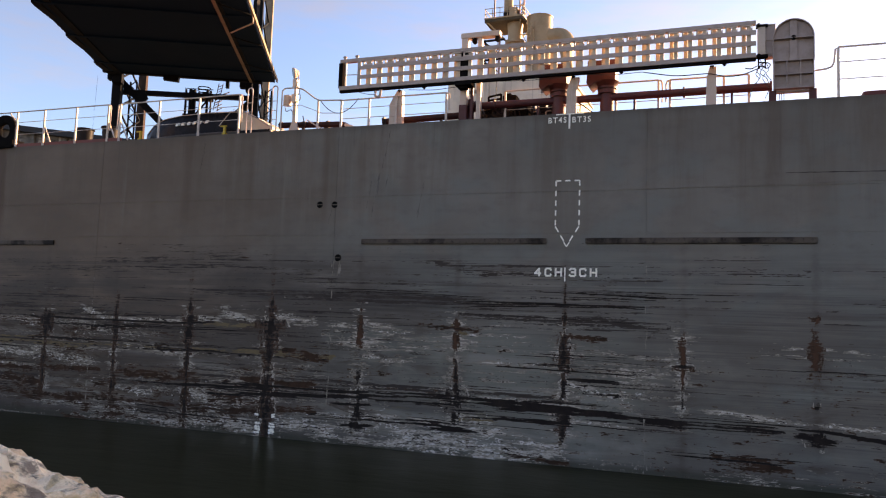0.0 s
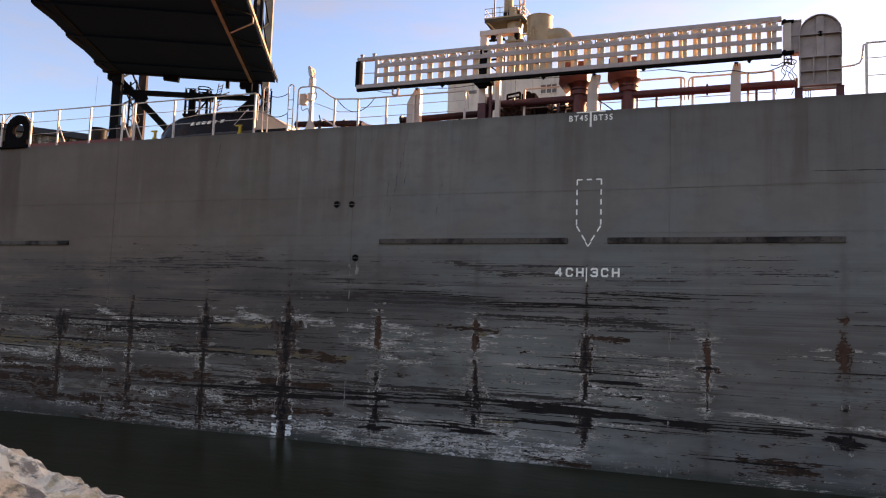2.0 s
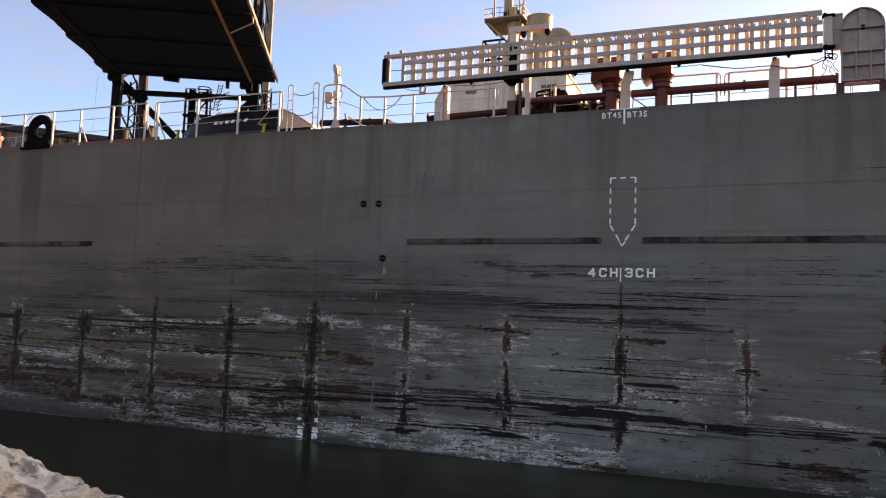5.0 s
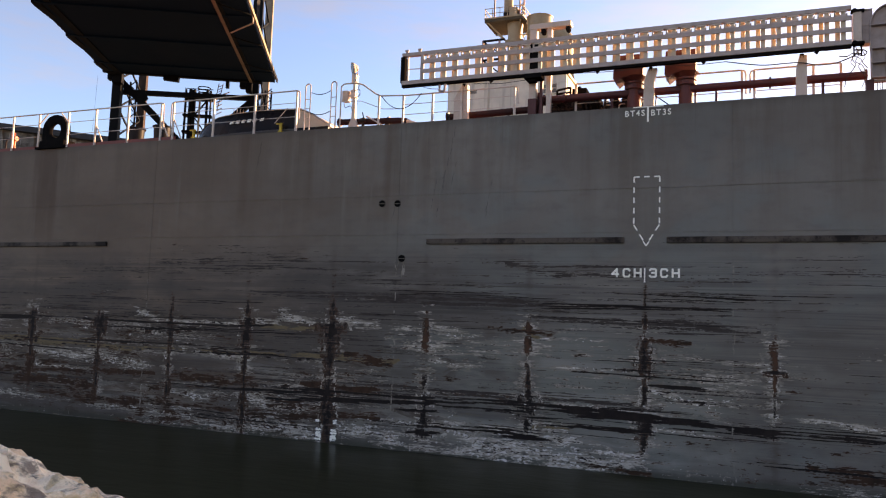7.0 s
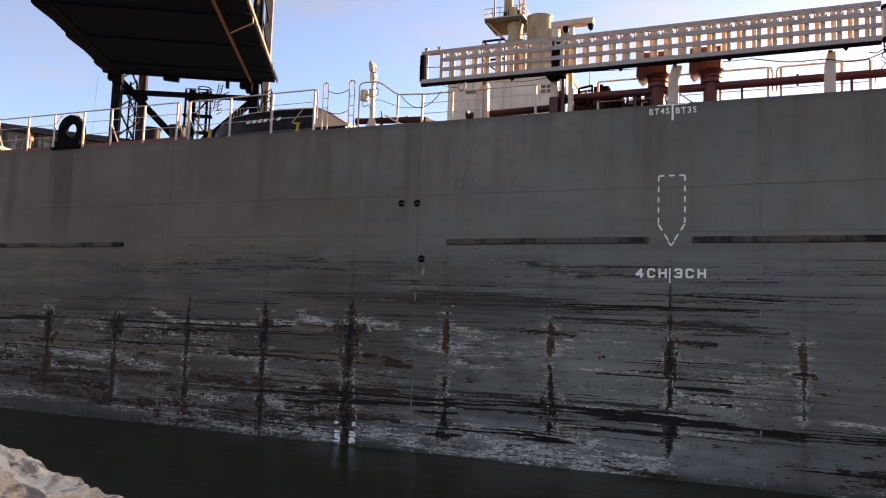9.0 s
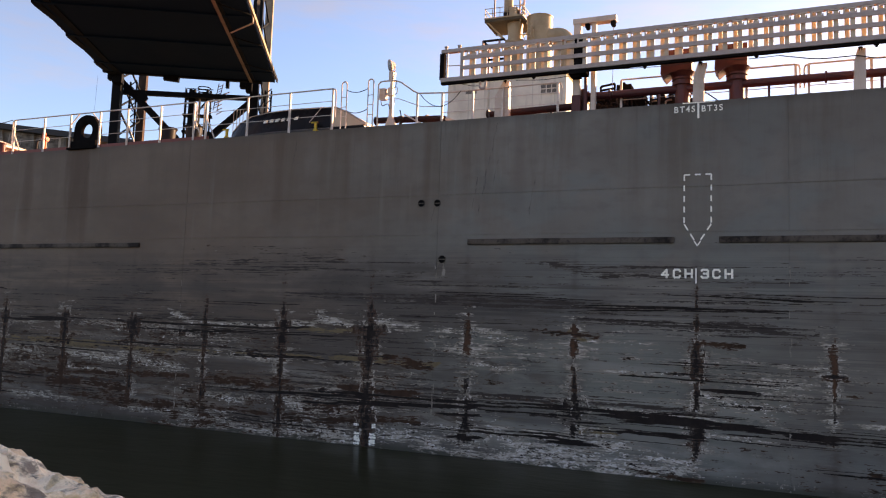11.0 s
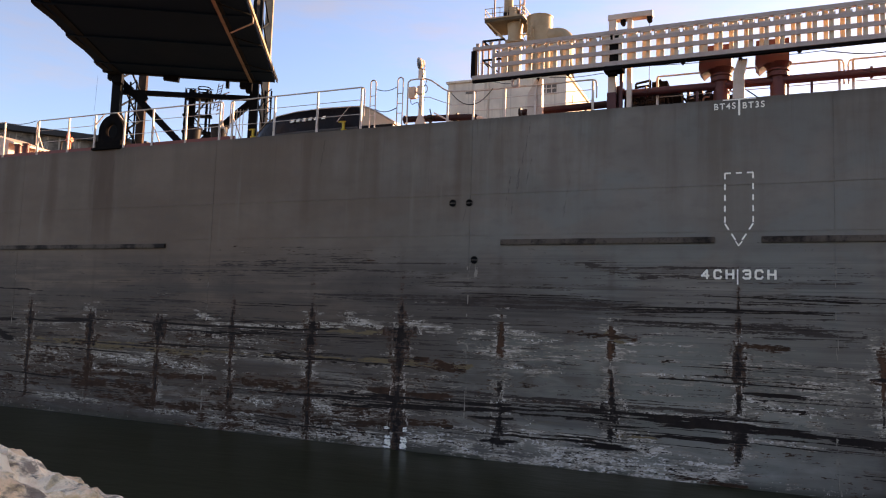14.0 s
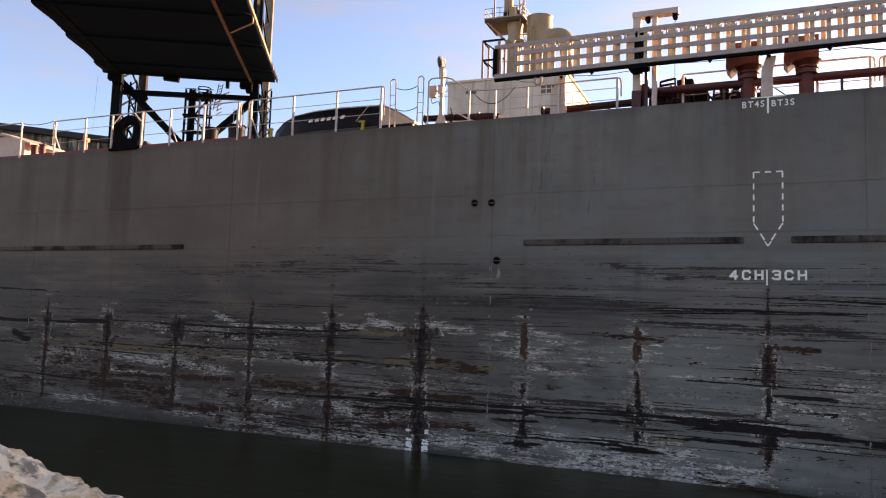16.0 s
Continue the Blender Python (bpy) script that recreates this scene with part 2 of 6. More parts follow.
    dist = k.math("ADD", k.math("MULTIPLY", k.math("ABSOLUTE", fr), 3.03), k.math("MULTIPLY", k.math("SUBTRACT", wob, 0.5), 0.30))
    col = k.mix(k.mul(k.step(dist, 0.15, 0.0), k.step(z, 6.3, 5.0), k.step(mott, 0.3, 0.6), 0.35), col, (0.0670, 0.0470, 0.0370))
    col = k.mix(k.mul(k.step(dist, 0.55, 0.0), k.step(z, 3.6, 2.6), k.step(r1, 0.42, 0.58), 0.5), col, (0.0670, 0.0376, 0.0240))
    # algae and wet at the waterline
    col = k.mix(k.mul(k.step(z, 0.30, 0.05), 0.7), col, (0.0367, 0.0366, 0.0240))
    dish = k.noise(1.0, 2, 0.4, (0.33, 1, 0.6), (6, 6, 6))
    k.bump(k.math("ADD", k.math("MULTIPLY", dish, 2.0), k.math("MULTIPLY", k.math("ADD", r1, s2), 0.10)), 0.35, 0.02)
    return k.set(col, k.math("ADD", 0.42, k.math("MULTIPLY", mott, 0.3)), 0.0, 0.25)


HULL = hull_material()
DARK_HULL = painted("fender_steel", (0.105, 0.078, 0.060), (0.016, 0.011, 0.009), 0.6, 1.1, 1.6, spec=0.12)
WHITE_MARK = painted("white_marking", (1.0, 0.93, 0.80), (0.72, 0.65, 0.54), 0.6, 5.0, 0.3)
CREAM = painted("cream_paint", (0.60, 0.46, 0.37), (0.34, 0.23, 0.14), 0.45, 2.0, 0.45)
RAIL = painted("rail_paint", (0.66, 0.535, 0.45), (0.34, 0.20, 0.12), 0.45, 4.0, 0.45)
GREYLADDER = painted("ladder_alloy", (0.45, 0.345, 0.295), (0.28, 0.205, 0.17), 0.5, 3.0, 0.5)
ENDPLATE = painted("worn_grey_steel", (0.39, 0.30, 0.262), (0.22, 0.165, 0.14), 0.55, 3.0, 0.6, spec=0.2)
TREAD = painted("tread_alloy", (0.58, 0.455, 0.33), (0.42, 0.30, 0.20), 0.5, 4.0, 0.5)
BLACK = painted("black_paint", (0.018, 0.018, 0.019), (0.045, 0.035, 0.028), 0.45, 2.0, 0.5, spec=0.06)
RUBBER = painted("black_steel_fitting", (0.009, 0.008, 0.008), (0.020, 0.016, 0.014), 0.85, 4.0, 0.5, spec=0.0)
# red paint taken almost to black, for the shade the low pipe lies in
LOWPIPESHADE = painted("deep_shade_red_paint", (0.034, 0.013, 0.012), (0.018, 0.010, 0.009), 0.55, 3.0, 0.6, spec=0.15)
REDOXIDE = painted("red_oxide_paint", (0.094, 0.0195, 0.0165), (0.052, 0.015, 0.012), 0.5, 3.0, 0.5)
# darker copy of the red oxide: the long pipe's shade is in the colour
PIPESHADE = painted("shaded_red_paint", (0.066, 0.0145, 0.015), (0.036, 0.011, 0.011), 0.5, 3.0, 0.5)
DECKRED = painted("deck_paint", (0.22, 0.045, 0.035), (0.12, 0.05, 0.035), 0.6, 1.0, 0.6)
MACHINE = painted("dark_machinery", (0.018, 0.013, 0.012), (0.050, 0.028, 0.020), 0.5, 6.0, 0.6, spec=0.15)
YELLOW = painted("yellow_paint", (0.55, 0.38, 0.03), (0.30, 0.18, 0.03), 0.5, 5.0, 0.4)
ORANGE = painted("orange_red_paint", (0.65, 0.10, 0.03), (0.40, 0.07, 0.03), 0.45, 5.0, 0.4)
BOATBLACK = painted("boat_gelcoat", (0.010, 0.009, 0.010), (0.018, 0.016, 0.017), 0.25, 1.5, 0.3, spec=0.06)
BOATDARK = painted("boat_transom_grey", (0.085, 0.08, 0.078), (0.05, 0.047, 0.045), 0.45, 2.0, 0.5, spec=0.2)
BOATALLOY = painted("boat_alloy", (0.35, 0.33, 0.31), (0.22, 0.19, 0.17), 0.45, 2.0, 0.5, 0.2)
BOATTAN = painted("bare_tan_alloy", (0.46, 0.385, 0.29), (0.33, 0.26, 0.19), 0.5, 2.0, 0.5)
# near-black base: the bridge's backlit darkness is put into the colour
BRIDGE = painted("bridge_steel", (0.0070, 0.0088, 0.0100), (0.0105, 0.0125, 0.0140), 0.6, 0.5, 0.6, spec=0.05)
TANSTEEL = painted("tan_steel", (0.42, 0.30, 0.17), (0.26, 0.17, 0.09), 0.5, 0.6, 0.5)
# bluer near-black copy, holds the shade on the span's underside
SPANSHADE = painted("shaded_span_steel", (0.0050, 0.0190, 0.0370), (0.0085, 0.0250, 0.0450), 0.7, 0.3, 0.7, spec=0.05)
BRIDGETAN = painted("faded_tan_bridge_paint", (0.33, 0.26, 0.185), (0.16, 0.125, 0.09), 0.7, 0.6, 0.6, spec=0.1)
RUSTLEG = painted("rusty_dark_steel", (0.035, 0.024, 0.018), (0.13, 0.07, 0.04), 0.7, 0.6, 0.5, spec=0.1)
# darker tan copy: the shade under the platform is put into its colour
SHADEDTAN = painted("shaded_tan_steel", (0.105, 0.082, 0.050), (0.06, 0.045, 0.028), 0.6, 0.8, 0.6, spec=0.1)
PINKSTEEL = painted("faded_red_steel", (0.36, 0.20, 0.17), (0.24, 0.13, 0.11), 0.6, 1.0, 0.5)
def streaked_cladding():
    """Cream wall cladding with faint grey runs and upright panel joints."""
    k = Nodes("cream_cladding")
    x, y, z = k.xyz()
    big, runs = k.noise(0.3, 5, 0.6), k.noise(1.0, 5, 0.6, (1.6, 1.6, 0.12), (2, 7, 1))
    c = k.mix(k.step(big, 0.35, 0.65), (0.60, 0.55, 0.45), (0.76, 0.69, 0.56))
    c = k.mix(k.mul(k.step(runs, 0.52, 0.68), 0.55), c, (0.36, 0.32, 0.26))
    along = k.math("FRACT", k.math("MULTIPLY", k.math("ADD", x, y), 0.40))
    c = k.mix(k.mul(k.step(along, 0.06, 0.02), 0.35), c, (0.30, 0.27, 0.22))
    k.bump(along, 0.2, 0.02)
    return k.set(c, 0.75, 0.0, 0.2)


CONCRETE = streaked_cladding()
GREYWALL = painted("weathered_grey_wall", (0.13, 0.12, 0.105), (0.42, 0.37, 0.31), 0.8, 0.25, 0.9)
def streaked_wall():
    """Grey rendered wall with pale and dark runs."""
    k = Nodes("streaked_grey_wall")
    big, runs, dark = k.noise(0.35, 5, 0.65), k.noise(1.0, 4, 0.6, (0.9, 0.9, 0.10)), k.noise(1.0, 5, 0.6, (0.25, 0.25, 0.8), (4, 4, 4))
    c = k.mix(k.step(big, 0.38, 0.62), (0.10, 0.092, 0.08), (0.20, 0.18, 0.155))
    c = k.mix(k.mul(k.step(runs, 0.55, 0.62), 0.8), c, (0.42, 0.38, 0.33))
    c = k.mix(k.mul(k.step(dark, 0.55, 0.66), 0.8), c, (0.045, 0.035, 0.03))
    k.bump(big, 0.3, 0.05)
    return k.set(c, 0.85, 0.0, 0.1)


SHEDWALL = streaked_wall()
TARBLACK = painted("tar_roof", (0.02, 0.02, 0.022), (0.05, 0.05, 0.05), 0.7, 0.5, 0.5)
GLASS = painted("dark_glass", (0.02, 0.022, 0.025), (0.03, 0.03, 0.03), 0.1, 1.0, 0.3)
CABLE = painted("black_cable", (0.02, 0.02, 0.02), (0.04, 0.035, 0.03), 0.6, 6.0, 0.4)
SMEAR = painted("dark_smear", (0.0583, 0.0439, 0.0360), (0.0994, 0.0752, 0.0600), 0.7, 1.5, 0.9, spec=0.1)
SCRAPE = painted("scraped_black", (0.0173, 0.0117, 0.0110), (0.0367, 0.0240, 0.0190), 0.6, 2.0, 0.7, spec=0.08)
RUST_FLAKE = painted("rust_brown", (0.0620, 0.0300, 0.0180), (0.0259, 0.0162, 0.0115), 0.75, 2.5, 0.9, spec=0.1)
CHALK_FLAKE = painted("dull_chalk", (0.261, 0.214, 0.171), (0.167, 0.134, 0.104), 0.75, 2.0, 0.9)
CHIP_WHITE = painted("white_chip", (0.66, 0.58, 0.51), (0.46, 0.40, 0.34), 0.7, 3.0, 0.8)
PALE_FLAKE = painted("chalky_flake", (0.512, 0.423, 0.346), (0.300, 0.246, 0.192), 0.75, 2.2, 0.9)
FRESH_RUST = painted("fresh_rust", (0.098, 0.045, 0.027), (0.060, 0.030, 0.020), 0.75, 3.0, 0.8, spec=0.1)
SCUFF = painted("scuffed_edge", (0.0480, 0.0360, 0.0310), (0.0700, 0.0540, 0.0450), 0.65, 2.0, 0.8, spec=0.1)
RUST_WASH = painted("thin_rust_wash", (0.1080, 0.0640, 0.0460), (0.0720, 0.0440, 0.0320), 0.75, 2.5, 0.9, spec=0.1)
OCHRE_FLAKE = painted("ochre_primer", (0.1700, 0.1150, 0.0560), (0.0950, 0.0650, 0.0370), 0.75, 2.0, 0.8)


# ---- setting ----
def water():
    k = Nodes("canal_water")
    w1 = k.noise(0.5, 3, 0.5, (0.7, 1.6, 1))
    w2 = k.noise(3.2, 3, 0.55, (0.6, 1.4, 1), (4, 4, 0))
    h = k.math("ADD", k.math("MULTIPLY", w1, 1.0), k.math("MULTIPLY", w2, 0.22))
    k.bump(h, 0.25, 0.10)
    m = k.set((0.031, 0.0285, 0.0125), 0.28, 0.0, 0.11)
    k.bsdf.inputs["IOR"].default_value = 1.33
    bm = bmesh.new()
    bmesh.ops.create_grid(bm, x_segments=2, y_segments=2, size=1.0, matrix=pose(-20, 0, 0) @ Matrix.Diagonal((1500, 48, 1, 1)))
    tagged(part("water", bm, m), "dark green still canal water with faint ripples", "water", kind="structure")


def banks():
    k = Nodes("bank_gravel")
    n1, n2 = k.noise(0.4, 5), k.noise(9, 5, 0.7)
    k.bump(n2, 0.6, 0.03)
    m = k.set(k.mix(n1, k.mix(n2, (0.16, 0.14, 0.11), (0.30, 0.27, 0.22)), (0.12, 0.12, 0.07)), 0.9)
    bm = bmesh.new()
    box(bm, (-1600, 44, -6), (1600, 3000, 1.6))
    tagged(part("ground_far_bank", bm, m), "gravel ground of the far canal bank", "ground", kind="structure")
    bm = bmesh.new()
    box(bm, (-1600, -1500, -6), (1600, -18.4, 1.9))
    tagged(part("ground_near_bank", bm, m), "gravel ground of the near canal bank", "ground", kind="structure")


def limestone():
    k = Nodes("lichen_limestone")
    n1, n2, n3 = k.noise(14, 6, 0.6), k.noise(40, 5, 0.7, shift=(2, 2, 2)), k.noise(16, 4, 0.6, shift=(7, 1, 3), warp=0.5)
    c = k.mix(k.step(n1, 0.40, 0.57), (0.88, 0.57, 0.33), (1.0, 0.78, 0.53))
    c = k.mix(k.mul(k.step(n3, 0.53, 0.66), 0.7), c, (0.56, 0.34, 0.14))
    dark = k.noise(20, 6, 0.65, shift=(1, 9, 3), warp=0.4)
    c = k.mix(k.mul(k.step(dark, 0.51, 0.63), 0.80), c, (0.110, 0.070, 0.055))
    c = k.mix(k.mul(k.step(n2, 0.54, 0.66), 0.35), c, (0.20, 0.14, 0.11))
    k.bump(k.math("ADD", n2, k.math("MULTIPLY", dark, -1.5)), 0.6, 0.012)
    return k.set(c, 0.85)


def boulder(stone, m, seed, label):
    """A weathered block with rounded corners, knobs and cracks."""
    bm = bmesh.new()
    bmesh.ops.create_icosphere(bm, subdivisions=7, radius=1.0)
    o = Vector((seed, 1.0, 4.0))
    for v in bm.verts:
        p = v.co.copy()
        q = p / sum(abs(c) ** 3.2 for c in p) ** (1 / 3.2)
        crack = max(0.0, 0.10 - abs(noise.noise(p * 2.6 + o * 2))) / 0.10
        d = 0.06 * noise.noise(p * 2.2 + o) + 0.040 * noise.noise(p * 5.0) + 0.022 * noise.noise(p * 12.0) + 0.012 * noise.noise(p * 27.0) + 0.005 * noise.noise(p * 55.0)
        v.co = q * (1 + d - 0.018 * crack)
    bmesh.ops.transform(bm, matrix=m, verts=bm.verts)
    tagged(part("boulder", bm, stone, smooth=True), label, "rock")


STONE = limestone()
water()
banks()
boulder(STONE, pose(-1.43, -19.20, 2.680, 3, 10, 20) @ Matrix.Diagonal((0.511, 0.511, 0.798, 1)), 3.0, "pale lichen-stained limestone boulder on the bank")

# ---- ship ----
DECK = 9.41
ship = empty("ship", "grey bulk carrier with scraped and rust-stained hull, moving slowly", "ship")
SEAMS_X = [-27.75 + 9.1 * i for i in range(-1, 7)]
SEAMS_Z = [-5.0, 2.41, 6.10, 7.25, DECK]


def hull():
    core = bmesh.new()
    x0, x1 = SEAMS_X[0], SEAMS_X[-1]
    # inner body with blunt ends, behind the shell plates
    pts = [(-118, 5, -5), (-112, 0, -5), (x0, 0, -5), (x0, 0.010, -5), (x1, 0.010, -5), (x1, 0, -5), (75, 0, -5), (92, 4, -5), (100, 11.5, -5),
           (92, 19, -5), (75, 23, -5), (-112, 23, -5), (-118, 18, -5)]
    extrude_outline(core, pts, (0, 0, 5 + DECK - 0.012))
    body = part("hull", core, HULL, ship, "grey painted steel hull, scraped and rusty")
    gap, slit = 0.009, 0.005
    for i in range(len(SEAMS_X) - 1):
        for j in range(len(SEAMS_Z) - 1):
            bm = bmesh.new()
            top = 0.0 if j == len(SEAMS_Z) - 2 else gap
            box(bm, (SEAMS_X[i] + slit, 0.0, SEAMS_Z[j] + gap), (SEAMS_X[i + 1] - slit, 0.04, SEAMS_Z[j + 1] - top), bevel=0.004)
            part("hull_plate", bm, HULL, body)
    bm = bmesh.new()
    extrude_outline(bm, [(p[0], max(p[1], 0.06) if p[1] < 11 else p[1] - 0.06, DECK - 0.012) for p in pts], (0, 0, 0.018))
    part("deck", bm, DECKRED, ship, "red painted steel deck")
    return body


hull_ob = hull()


def fenders():
    """Half-round rubbing bars welded along the side."""
    for a0, a1 in ((-40.5, -30.2), (-29.6, -20.56), (-8.62, -3.07), (-2.02, 3.56), (14.5, 20.0)):
        bm = bmesh.new()
        box(bm, (a0, -0.06, 5.825), (a1, 0.01, 5.985), bevel=0.03)
        part("rubbing_bar", bm, DARK_HULL, hull_ob, "dark worn steel rubbing bar")


def portholes():
    for x, z, r in ((-10.09, 7.035, 0.10), (-9.588, 7.025, 0.10), (-9.39, 5.42, 0.105)):
        bm = bmesh.new()
        rod(bm, (x, -0.010, z), (x, 0.02, z), r, n=24)
        part("discharge_port", bm, RUBBER, hull_ob, "dark round discharge opening with a cross bar")
        bm = bmesh.new()
        pts = arc((x, -0.012, z), r + 0.012, 0, 360, 24)
        for p, q in zip(pts, pts[1:]):
            bar(bm, p, q, 0.012, 0.012)
        bar(bm, (x - r, -0.012, z), (x + r, -0.012, z), 0.012, 0.016)
        part("port_rim", bm, HULL, hull_ob, "grey rim and cross bar")


def lettering(text, x, z, h, material, w=None):
    cu = bpy.data.curves.new("text", "FONT")
    cu.body, cu.size, cu.align_x, cu.extrude = text, h / 0.70, "LEFT", 0.002
    cu.space_character, cu.offset = 1.3, 0.022 * h
    tmp = new("text_tmp", cu)
    me = bpy.data.meshes.new_from_object(tmp.evaluated_get(bpy.context.evaluated_depsgraph_get()))
    bpy.data.objects.remove(tmp)
    me.materials.clear()
    me.materials.append(material)
    if w:
        xs = [v.co.x for v in me.vertices]
        me.transform(Matrix.Scale(w / (max(xs) - min(xs)), 4, (1, 0, 0)) @ Matrix.Translation((-min(xs), 0, 0)))
    me.transform(pose(x, -0.0125, z) @ pose(0, 0, 0, 90, 0, 0))
    ob = new("lettering", me)
    ob.parent = hull_ob
    ob["label"] = "white stencilled hull lettering"


def marks():
    def dash(x0, z0, x1, z1, w=0.038):
        bm = bmesh.new()
        bar(bm, (x0, -0.011, z0), (x1, -0.011, z1), w, 0.008, up=(0, 1, 0))
        part("painted_dash", bm, WHITE_MARK, hull_ob, "white painted dash")

    def dashes(x0, z0, x1, z1, n, on=0.55):
        for i in range(n):
            a, b = i / (n - 1 + on), (i + on) / (n - 1 + on)
            dash(x0 + (x1 - x0) * a, z0 + (z1 - z0) * a, x0 + (x1 - x0) * b, z0 + (z1 - z0) * b)

    dashes(-2.84, 7.545, -2.20, 7.545, 3)
    dashes(-2.84, 7.545, -2.84, 6.33, 5)
    dashes(-2.20, 7.545, -2.20, 6.33, 5)
    dashes(-2.84, 6.30, -2.60, 5.90, 2, 0.6)
    dashes(-2.20, 6.30, -2.45, 5.90, 2, 0.6)
    dash(-2.60, 5.87, -2.527, 5.755, 0.03)
    dash(-2.45, 5.87, -2.527, 5.755, 0.03)
    dash(-2.89, 9.385, -2.12, 9.385, 0.028)
    dash(-2.51, 9.37, -2.51, 8.98, 0.05)
    dash(-2.553, 5.19, -2.553, 4.82, 0.035)
    # big letters laid in weld bead and painted white
    glyphs = {
        "4": [[(0.75, 0), (0.75, 1), (0.0, 0.32), (1.0, 0.32)]],
        "C": [[(1.0, 0.80), (0.82, 1), (0.18, 1), (0, 0.80), (0, 0.20), (0.18, 0), (0.82, 0), (1.0, 0.20)]],
        "H": [[(0, 0), (0, 1)], [(1, 0), (1, 1)], [(0, 0.5), (1, 0.5)]],
        "3": [[(0, 0.86), (0.2, 1), (0.85, 1), (1, 0.85), (1, 0.62), (0.8, 0.52), (0.35, 0.52)], [(0.8, 0.52), (1, 0.40), (1, 0.15), (0.85, 0), (0.2, 0), (0, 0.14)]],
    }
    for letter, x in (("4", -3.394), ("C", -3.106), ("H", -2.828), ("3", -2.450), ("C", -2.175), ("H", -1.893)):
        bm = bmesh.new()
        depth = 0.010
        for line in glyphs[letter]:
            pts = [(x + 0.025 + 0.152 * u, 0.0, 4.965 + 0.195 * v) for u, v in line]
            for p, q in zip(pts, pts[1:]):
                depth += 0.0012
                p, q = Vector(p) - Vector((0, depth, 0)), Vector(q) - Vector((0, depth, 0))
                d = (q - p).normalized() * 0.018
                across = d.cross(Vector((0, 1, 0))).normalized() * 0.013
                for side in (-1, 1):
                    rod(bm, p - d + across * side, q + d + across * side, 0.0125, n=8)
        part("letter", bm, WHITE_MARK, hull_ob, "white painted weld-bead letter")
    lettering("BT4S", -3.09, 9.155, 0.155, WHITE_MARK, 0.50)
    lettering("BT3S", -2.43, 9.145, 0.155, WHITE_MARK, 0.50)
    # second weld seam, rising slowly beside the plate seam
    bm = bmesh.new()
    bar(bm, (-3.2, -0.001, 7.235), (8.0, -0.001, 7.375), 0.012, 0.012)
    part("weld_seam", bm, HULL, hull_ob)


# ---- wear on the hull: scraped, smeared, rusted and flaked paint ----
# each mark runs from x, z to x, z in the ship's side, with its width
SCRAPES_AFT = [
    (-29.5, 4.4, -26.43, 4.32, 0.08), (-29.35, 3.23, -27.85, 3.21, 0.29), (-29.24, 2.38, -27.75, 2.38, 0.19), (-28.34, 2.73, -27.86, 2.54, 0.42),
    (-26.75, 3.26, -23.79, 3.29, 0.1), (-25.42, 3.34, -21.07, 3.37, 0.08), (-21.33, 3.37, -18.54, 3.3, 0.15), (-21.25, 2.62, -16.56, 2.61, 0.04),
    (-18.4, 3.29, -16.73, 3.27, 0.07), (-17.64, 3.26, -14.97, 3.29, 0.07), (-17.25, 1.35, -15.26, 1.34, 0.05), (-16.56, 2.61, -11.3, 2.59, 0.04),
    (-15.26, 1.35, -11.71, 1.4, 0.1), (-15.08, 3.29, -13.92, 3.33, 0.12), (-13.57, 1.14, -10.85, 1.23, 0.1), (-11.23, 1.3, -9.58, 1.34, 0.08),
    (-9.41, 1.47, -5.6, 1.6, 0.12), (-9.37, 1.35, -8.45, 1.35, 0.16), (-9.05, 1.12, -8.41, 1.14, 0.14)]
SCRAPES_FORE = [
    (-8.93, 0.54, -8.3, 0.55, 0.15), (-8.36, 1.41, -5.6, 1.51, 0.11), (-8.02, 1.31, -5.6, 1.34, 0.12), (-6.7, 1.28, -5.6, 1.29, 0.09),
    (-6.52, 0.73, -5.43, 0.73, 0.15), (-6.13, 0.64, -5.2, 0.7, 0.1), (-5.52, 1.23, -4.53, 1.27, 0.12), (-5.45, 1.6, -2.53, 1.46, 0.17),
    (-5.29, 1.48, -2.53, 1.4, 0.16), (-4.53, 1.3, -2.53, 1.36, 0.08), (-4.26, 1.08, -2.53, 1.08, 0.1), (-2.53, 1.32, -1.06, 1.33, 0.11),
    (-2.53, 1.43, -1.19, 1.43, 0.08), (-2.4, 2.23, -1.39, 2.23, 0.1), (-1.72, 1.36, -0.04, 1.4, 0.17), (-0.29, 1.34, 0.39, 1.34, 0.34),
    (-0.04, 1.33, 2.76, 1.28, 0.13), (3.25, 1.25, 3.61, 1.11, 0.26), (3.31, 1.38, 4.93, 1.26, 0.14)]
FLAKES_AFT = [
    (-26.48, 2.19, -24.76, 2.07, 0.32), (-26.01, 0.61, -23.25, 0.57, 0.19), (-23.67, 2.13, -20.84, 1.99, 0.19), (-23.59, 2.1, -21.2, 2.1, 0.23),
    (-23.36, 1.66, -20.81, 1.62, 0.11), (-20.95, 2.17, -18.7, 1.91, 0.45), (-20.78, 0.47, -18.34, 0.52, 0.15), (-18.86, 3.63, -18.24, 3.4, 0.19),
    (-18.35, 0.64, -16.51, 0.6, 0.11), (-17.46, 1.07, -16.1, 0.98, 0.21), (-16.96, 3.35, -14.76, 3.34, 0.07), (-16.89, 2.45, -15.33, 2.38, 0.16),
    (-16.26, 0.18, -15.17, 0.18, 0.1), (-14.46, 3.52, -13.72, 3.37, 0.17), (-14.39, 1.1, -13.15, 0.85, 0.3), (-14.34, 0.3, -13.51, 0.23, 0.15),
    (-13.33, 3.64, -12.41, 3.42, 0.27), (-13.12, 0.35, -11.89, 0.12, 0.36), (-11.36, 3.67, -10.41, 3.48, 0.15)]
